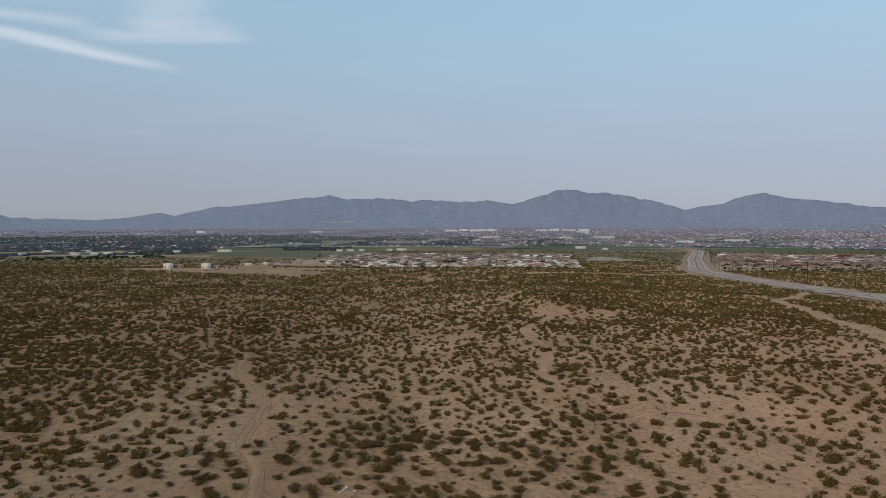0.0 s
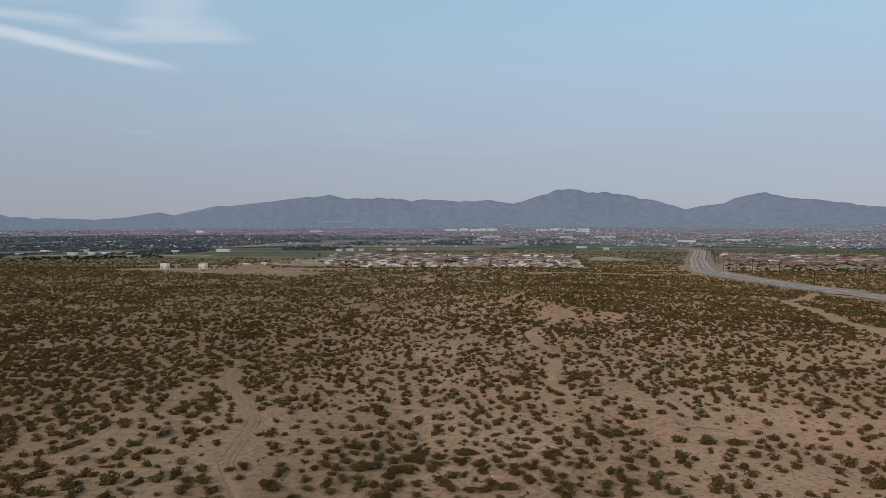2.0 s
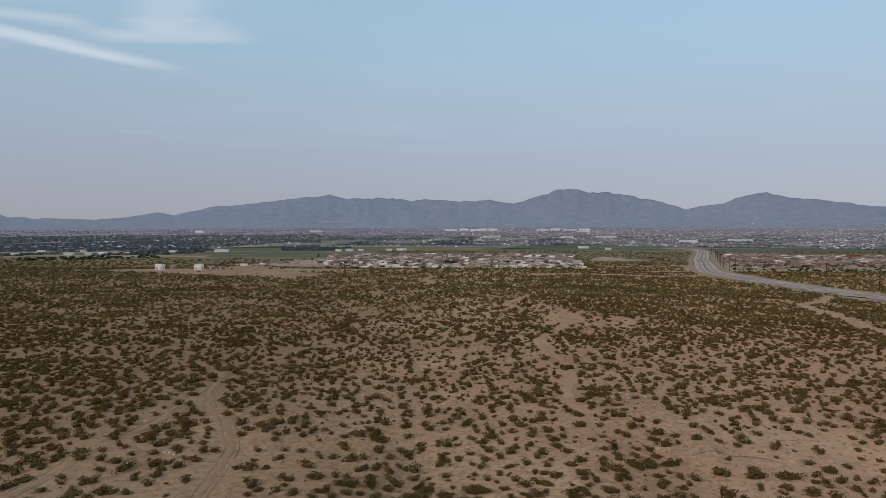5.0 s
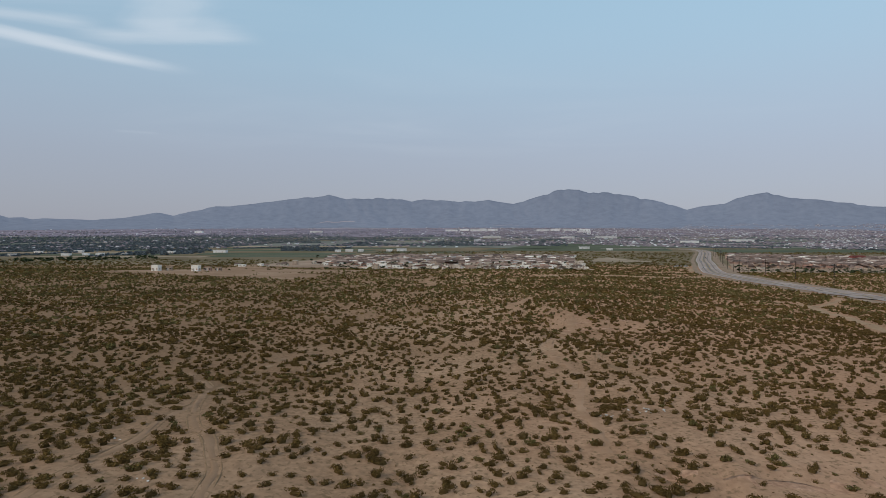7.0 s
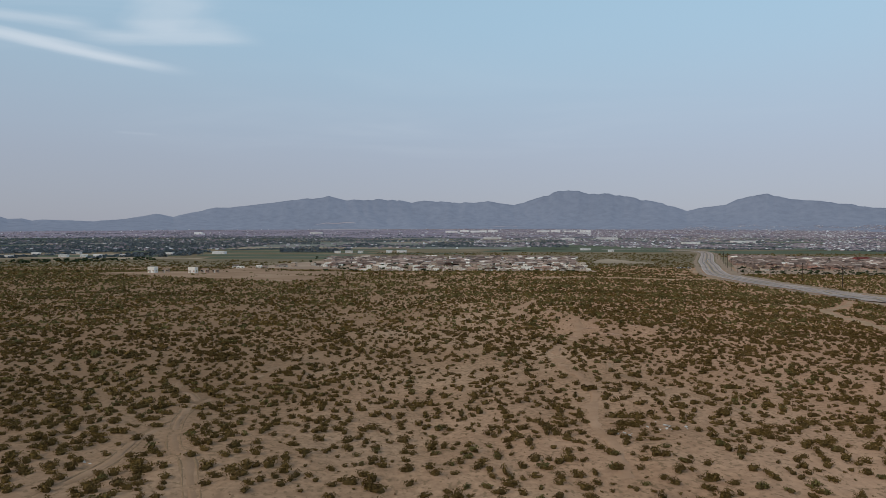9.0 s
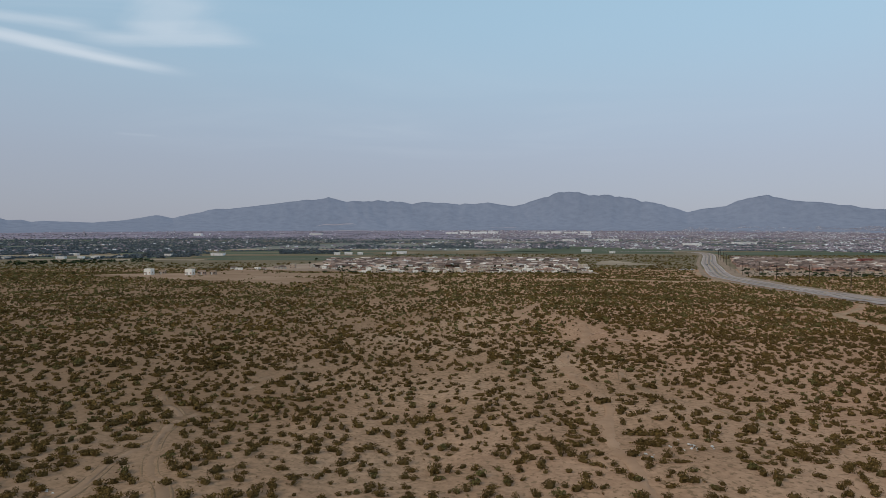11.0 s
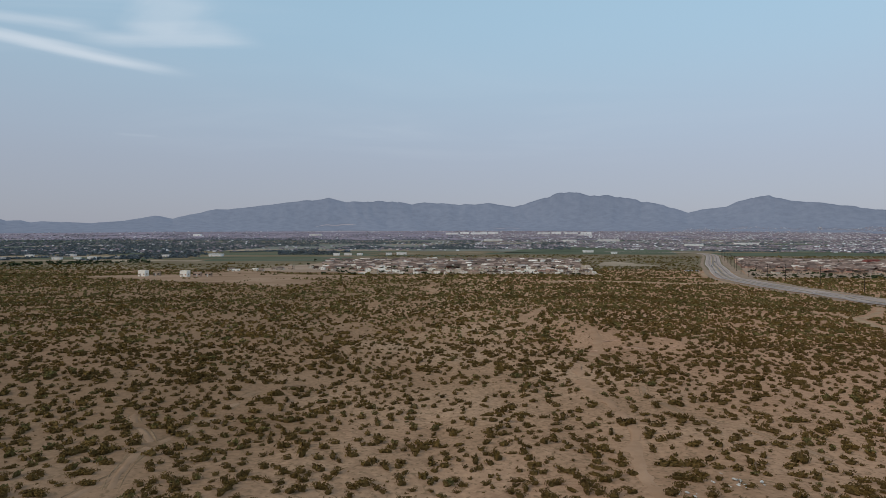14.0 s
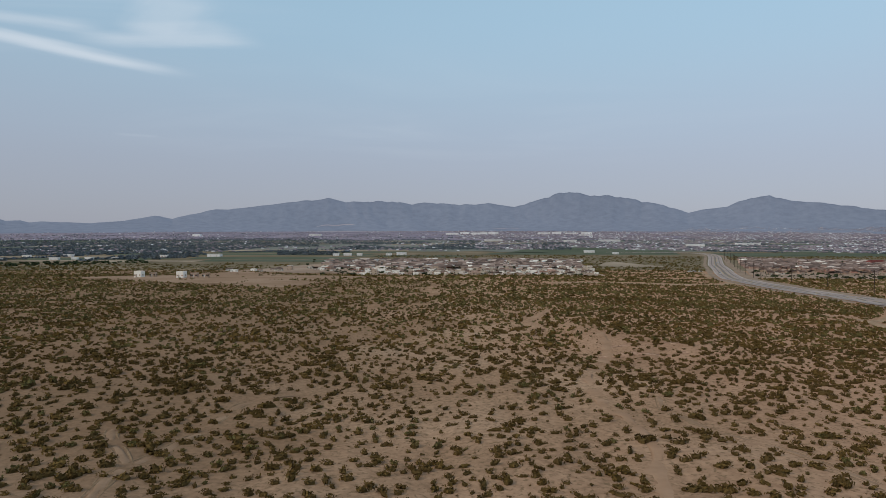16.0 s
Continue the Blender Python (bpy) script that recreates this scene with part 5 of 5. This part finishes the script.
# ---- poles, cars ----
def pole(h):
    top = new("utility_pole")
    bm = bmesh.new()
    tube(bm, (0, 0, -0.5), (0, 0, h), 0.22, 0.15, 10)
    part("post", bm, POLE, top)
    for z, half in ((h - 0.7, 1.6), (h - 2.2, 1.3)):
        part("crossarm", box(bmesh.new(), -half, half, -0.33, -0.20, z, z + 0.22, 0.02), POLE, top)
        for x in (-half + 0.15, -half * 0.4, half * 0.4, half - 0.15):
            bm = bmesh.new()
            tube(bm, (x, -0.265, z + 0.225), (x, -0.265, z + 0.5), 0.07, 0.05, 6)
            part("insulator", bm, METAL, top)
    return tagged(top, "tall dark timber utility pole beside the highway", "utility pole", "poles along the highway")


POLES = {}
for x, y, h in ((224, 374, 12.5), (226, 416, 12.5), (233, 466, 12.5), (229, 482, 12.5), (243, 525, 12.5), (251, 552, 12.5), (266, 596, 12.5), (283, 640, 13), (300, 680, 13), (318, 725, 13), (342, 778, 13),
                (352, 806, 13), (368, 850, 13), (388, 900, 13), (408, 945, 13), (224, 330, 12.5), (232, 280, 12.5)):
    if h in POLES:
        copy_thing(POLES[h], pose(x, y, float(ground_z(x, y)), 0, 0, 10))
    else:
        POLES[h] = pole(h)
        POLES[h].matrix_basis = pose(x, y, float(ground_z(x, y)), 0, 0, 10)


def car():
    top = new("car")
    bm = bmesh.new()
    box(bm, -0.9, 0.9, -2.3, 2.3, 0.35, 0.95, 0.15)
    part("body", bm, CAR, top)
    bm = bmesh.new()
    box(bm, -0.8, 0.8, -1.3, 1.5, 0.953, 1.5, 0.18)
    part("cabin", bm, GLASS, top)
    part("roof_panel", box(bmesh.new(), -0.7, 0.7, -1.0, 1.2, 1.503, 1.55, 0.02), CAR, top)
    for x in (-0.85, 0.85):
        for y in (-1.45, 1.45):
            bm = bmesh.new()
            tube(bm, (x - 0.11, y, 0.33), (x + 0.11, y, 0.33), 0.33, 0.33, 12)
            part("wheel", bm, RUBBER, top)
    return tagged(top, "white car beside the highway", "car", "cars by the highway")


CARS = car()
cars_used = []
for x, y, rz, lift in ((232, 634, 60, 0.0), (237, 637, 75, 0.0), (242, 634, 80, 0.0), (294, 720, -23, 0.31), (246, 602, -20, 0.31), (340, 815, -22, 0.31)):
    ob = stand(CARS, x, y, rz, cars_used)
    ob.location.z += lift - 0.15


# ---- farms, sheds and halls of the valley ----
def hall(w, d, h, label, mat=None):
    top = new("warehouse")
    part("wall", box(bmesh.new(), -w / 2, w / 2, -d / 2, d / 2, -1, h), mat or HALL_WALL, top)
    part("roof", box(bmesh.new(), -w / 2 - 0.5, w / 2 + 0.5, -d / 2 - 0.5, d / 2 + 0.5, h + 0.01, h + 0.6), HALL_WALL, top)
    for k in range(max(2, int(w / 18))):
        x = -w / 2 + (k + 0.5) * w / max(2, int(w / 18))
        part("loading_door", box(bmesh.new(), x - 0.09 * h - 0.4, x + 0.09 * h + 0.4, -d / 2 - 0.12, -d / 2 + 0.02, 0.02, h * 0.55), FLAT_ROOF, top)
    return tagged(top, label, "warehouse", "pale halls in the valley")


for x, y, w, d, h in ((-545, 902, 12, 6, 3), (-520, 908, 8, 5, 2.6), (-498, 905, 10, 6, 3), (-466, 912, 7, 5, 2.6), (-612, 886, 9, 5, 2.6), (-360, 1005, 20, 10, 3.2), (-430, 985, 10, 6, 2.6), (-640, 985, 11, 6, 2.6), (-585, 1000, 13, 7, 3), (-175, 1030, 9, 6, 3), (-158, 1040, 12, 6, 3), (-138, 1035, 8, 6, 3),
                      (-92, 1050, 9, 6, 3), (-72, 1062, 16, 7, 3.5), (262, 1160, 18, 8, 3.5), (290, 1090, 9, 6, 3),
                      (-1176, 2960, 36, 20, 10), (45, 3430, 66, 50, 9), (118, 3470, 50, 40, 12), (196, 3425, 88, 55, 10), (276, 3440, 52, 40, 13), (560, 3450, 60, 50, 10), (632, 3470, 48, 40, 13), (715, 3460, 62, 50, 9), (795, 3450, 54, 40, 12), (-640, 3100, 60, 30, 8), (700, 3060, 60, 30, 7),
                      (170, 2150, 60, 20, 6), (420, 2080, 40, 20, 6), (560, 2120, 70, 20, 6), (620, 1560, 40, 18, 5), (820, 1700, 60, 20, 5), (240, 3720, 40, 30, 9)):
    hall(w, d, h, "long pale low hall in the hazy valley" if y > 1500 else "pale low farm shed beside fields").matrix_basis = pose(x, y, float(land(x, y)) + 0.15, 0, 0, gh.uniform(-4, 4))


def bearing_range(count, b0, b1, r0, r1, seed, power=1.0):
    gb = np.random.default_rng(seed)
    b = gb.uniform(b0, b1, count)
    r = r0 * (r1 / r0) ** (gb.uniform(0, 1, count) ** power)
    a = np.arctan(b)
    return r * np.sin(a), r * np.cos(a), gb


def far_houses(name, count, b0, b1, r0, r1, seed, label, power=1.0, height=(2.4, 4.2), cluster=0.15, mat=FAR_HOUSES, wide=(2.6, 5)):
    x, y, gb = bearing_range(count * 2, b0, b1, r0, r1, seed, power)
    ok_ = (waves(x, y, seed, 420) > -cluster * 2 - 0.2)
    x, y = x[ok_][:count], y[ok_][:count]
    z = mountain_foot(x, y) - 0.5
    w, d, h = gb.uniform(*wide, len(x)), gb.uniform(wide[0], wide[1] * 0.8, len(x)), gb.uniform(*height, len(x)) + 0.5
    a = gb.uniform(-0.5, 0.5, len(x))
    body = [(-1, -1, 0), (1, -1, 0), (1, 1, 0), (-1, 1, 0), (-1, -1, 0.72), (1, -1, 0.72), (1, 1, 0.72), (-1, 1, 0.72)]
    cover = [(-1.08, -1.1, 0.70), (1.08, -1.1, 0.70), (1.08, 1.1, 0.70), (-1.08, 1.1, 0.70), (-0.75, 0, 1), (0.75, 0, 1)]
    unit = np.array(body + cover, dtype=float)
    p = unit[None] * np.stack([w, d, h], -1)[:, None]
    c, s = np.cos(a)[:, None], np.sin(a)[:, None]
    v = np.stack([p[..., 0] * c - p[..., 1] * s + x[:, None], p[..., 0] * s + p[..., 1] * c + y[:, None], p[..., 2] + z[:, None]], -1).reshape(-1, 3)
    f = np.array([(0, 1, 5), (0, 5, 4), (1, 2, 6), (1, 6, 5), (2, 3, 7), (2, 7, 6), (3, 0, 4), (3, 4, 7),
                  (8, 9, 13), (8, 13, 12), (10, 11, 12), (10, 12, 13), (9, 10, 13), (11, 8, 12)])
    tris = (f[None] + 14 * np.arange(len(x))[:, None, None]).reshape(-1, 3)
    me = grid_mesh(name, v, tris, mat, False)
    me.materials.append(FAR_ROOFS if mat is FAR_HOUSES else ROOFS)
    me.polygons.foreach_set("material_index", np.tile(np.arange(14) >= 8, len(x)))
    tagged(new(name, me), label, "houses", kind="stuff")


def mountain_foot(x, y):
    return mountain_z(np.arctan2(x, y), np.hypot(x, y))


far_houses("settlement_houses", 520, -0.185, 0.205, 700, 905, 86, "pale houses with brown roofs close together", cluster=1.0, height=(2.2, 3.4), mat=TOWN_HOUSES)
far_houses("suburb_houses", 800, 0.455, 0.77, 760, 1010, 87, "tan houses with brown roofs close together", cluster=1.0, height=(2.6, 3.8), mat=SUBURB_HOUSES)
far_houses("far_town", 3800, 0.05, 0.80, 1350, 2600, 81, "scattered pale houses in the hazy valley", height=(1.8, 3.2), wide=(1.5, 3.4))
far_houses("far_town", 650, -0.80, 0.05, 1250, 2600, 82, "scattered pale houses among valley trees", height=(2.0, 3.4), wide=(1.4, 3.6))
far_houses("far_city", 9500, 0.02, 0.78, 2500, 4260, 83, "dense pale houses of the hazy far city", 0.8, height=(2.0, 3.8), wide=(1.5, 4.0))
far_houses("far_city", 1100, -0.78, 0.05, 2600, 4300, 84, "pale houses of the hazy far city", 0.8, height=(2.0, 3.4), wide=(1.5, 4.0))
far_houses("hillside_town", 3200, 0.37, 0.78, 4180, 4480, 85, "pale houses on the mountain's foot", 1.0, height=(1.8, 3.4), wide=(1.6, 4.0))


def far_trees(name, count, b0, b1, r0, r1, seed, label, size_=(1.8, 3.8), power=1.0, gap=0.0, lines=False, mat=FAR_TREE):
    x, y, gb = bearing_range(count * 3, b0, b1, r0, r1, seed, power)
    ok_ = waves(x, y * 0.45, seed + 7, 300) > gap
    x, y = x[ok_][:count], y[ok_][:count]
    if lines:
        y = np.round(y / 38) * 38 + gb.normal(size=len(y)) * 2
    s = gb.uniform(*size_, len(x))[:, None]
    pool = np.stack([leaf_cloud(seed + v, 5, 0.72, 3, 0.5, 1.0) for v in range(8)])
    p = pool[gb.integers(0, 8, len(x))]
    z = land(x, y)[:, None]
    v = np.stack([p[..., 0] * s * 1.5 + x[:, None], p[..., 1] * s * 1.5 + y[:, None], p[..., 2] * s * 0.95 + z], -1).reshape(-1, 3)
    tagged(new(name, grid_mesh(name, v, quads(len(v) // 4), mat, False)), label, "trees", kind="stuff")


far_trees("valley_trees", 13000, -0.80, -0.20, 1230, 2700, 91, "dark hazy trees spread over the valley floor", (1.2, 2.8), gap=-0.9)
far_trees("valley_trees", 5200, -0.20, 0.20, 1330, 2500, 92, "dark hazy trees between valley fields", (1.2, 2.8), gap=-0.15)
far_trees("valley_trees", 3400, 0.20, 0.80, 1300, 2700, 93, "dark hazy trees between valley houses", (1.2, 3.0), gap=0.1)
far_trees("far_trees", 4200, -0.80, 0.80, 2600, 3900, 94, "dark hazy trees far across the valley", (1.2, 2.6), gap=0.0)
far_trees("hedgerow_trees", 700, -0.80, -0.15, 1000, 1250, 95, "dark trees in rows between valley fields", (1.6, 3.4), gap=0.2, lines=True)
far_trees("farm_trees", 110, -0.74, -0.46, 880, 960, 99, "dark trees round farm sheds", (1.4, 3.0), gap=-0.4, mat=TREE_LEAF)
far_trees("orchard_rows", 500, -0.26, -0.17, 1080, 1230, 96, "rows of dark orchard trees", (1.6, 2.2), gap=-2, lines=True)
far_trees("town_trees", 520, -0.19, 0.2, 575, 900, 97, "small dark trees between the houses", (0.8, 1.9), gap=-2, mat=TREE_LEAF)
far_trees("suburb_trees", 560, 0.46, 0.77, 620, 1000, 98, "small dark trees between the houses", (0.8, 1.9), gap=-2, mat=TREE_LEAF)
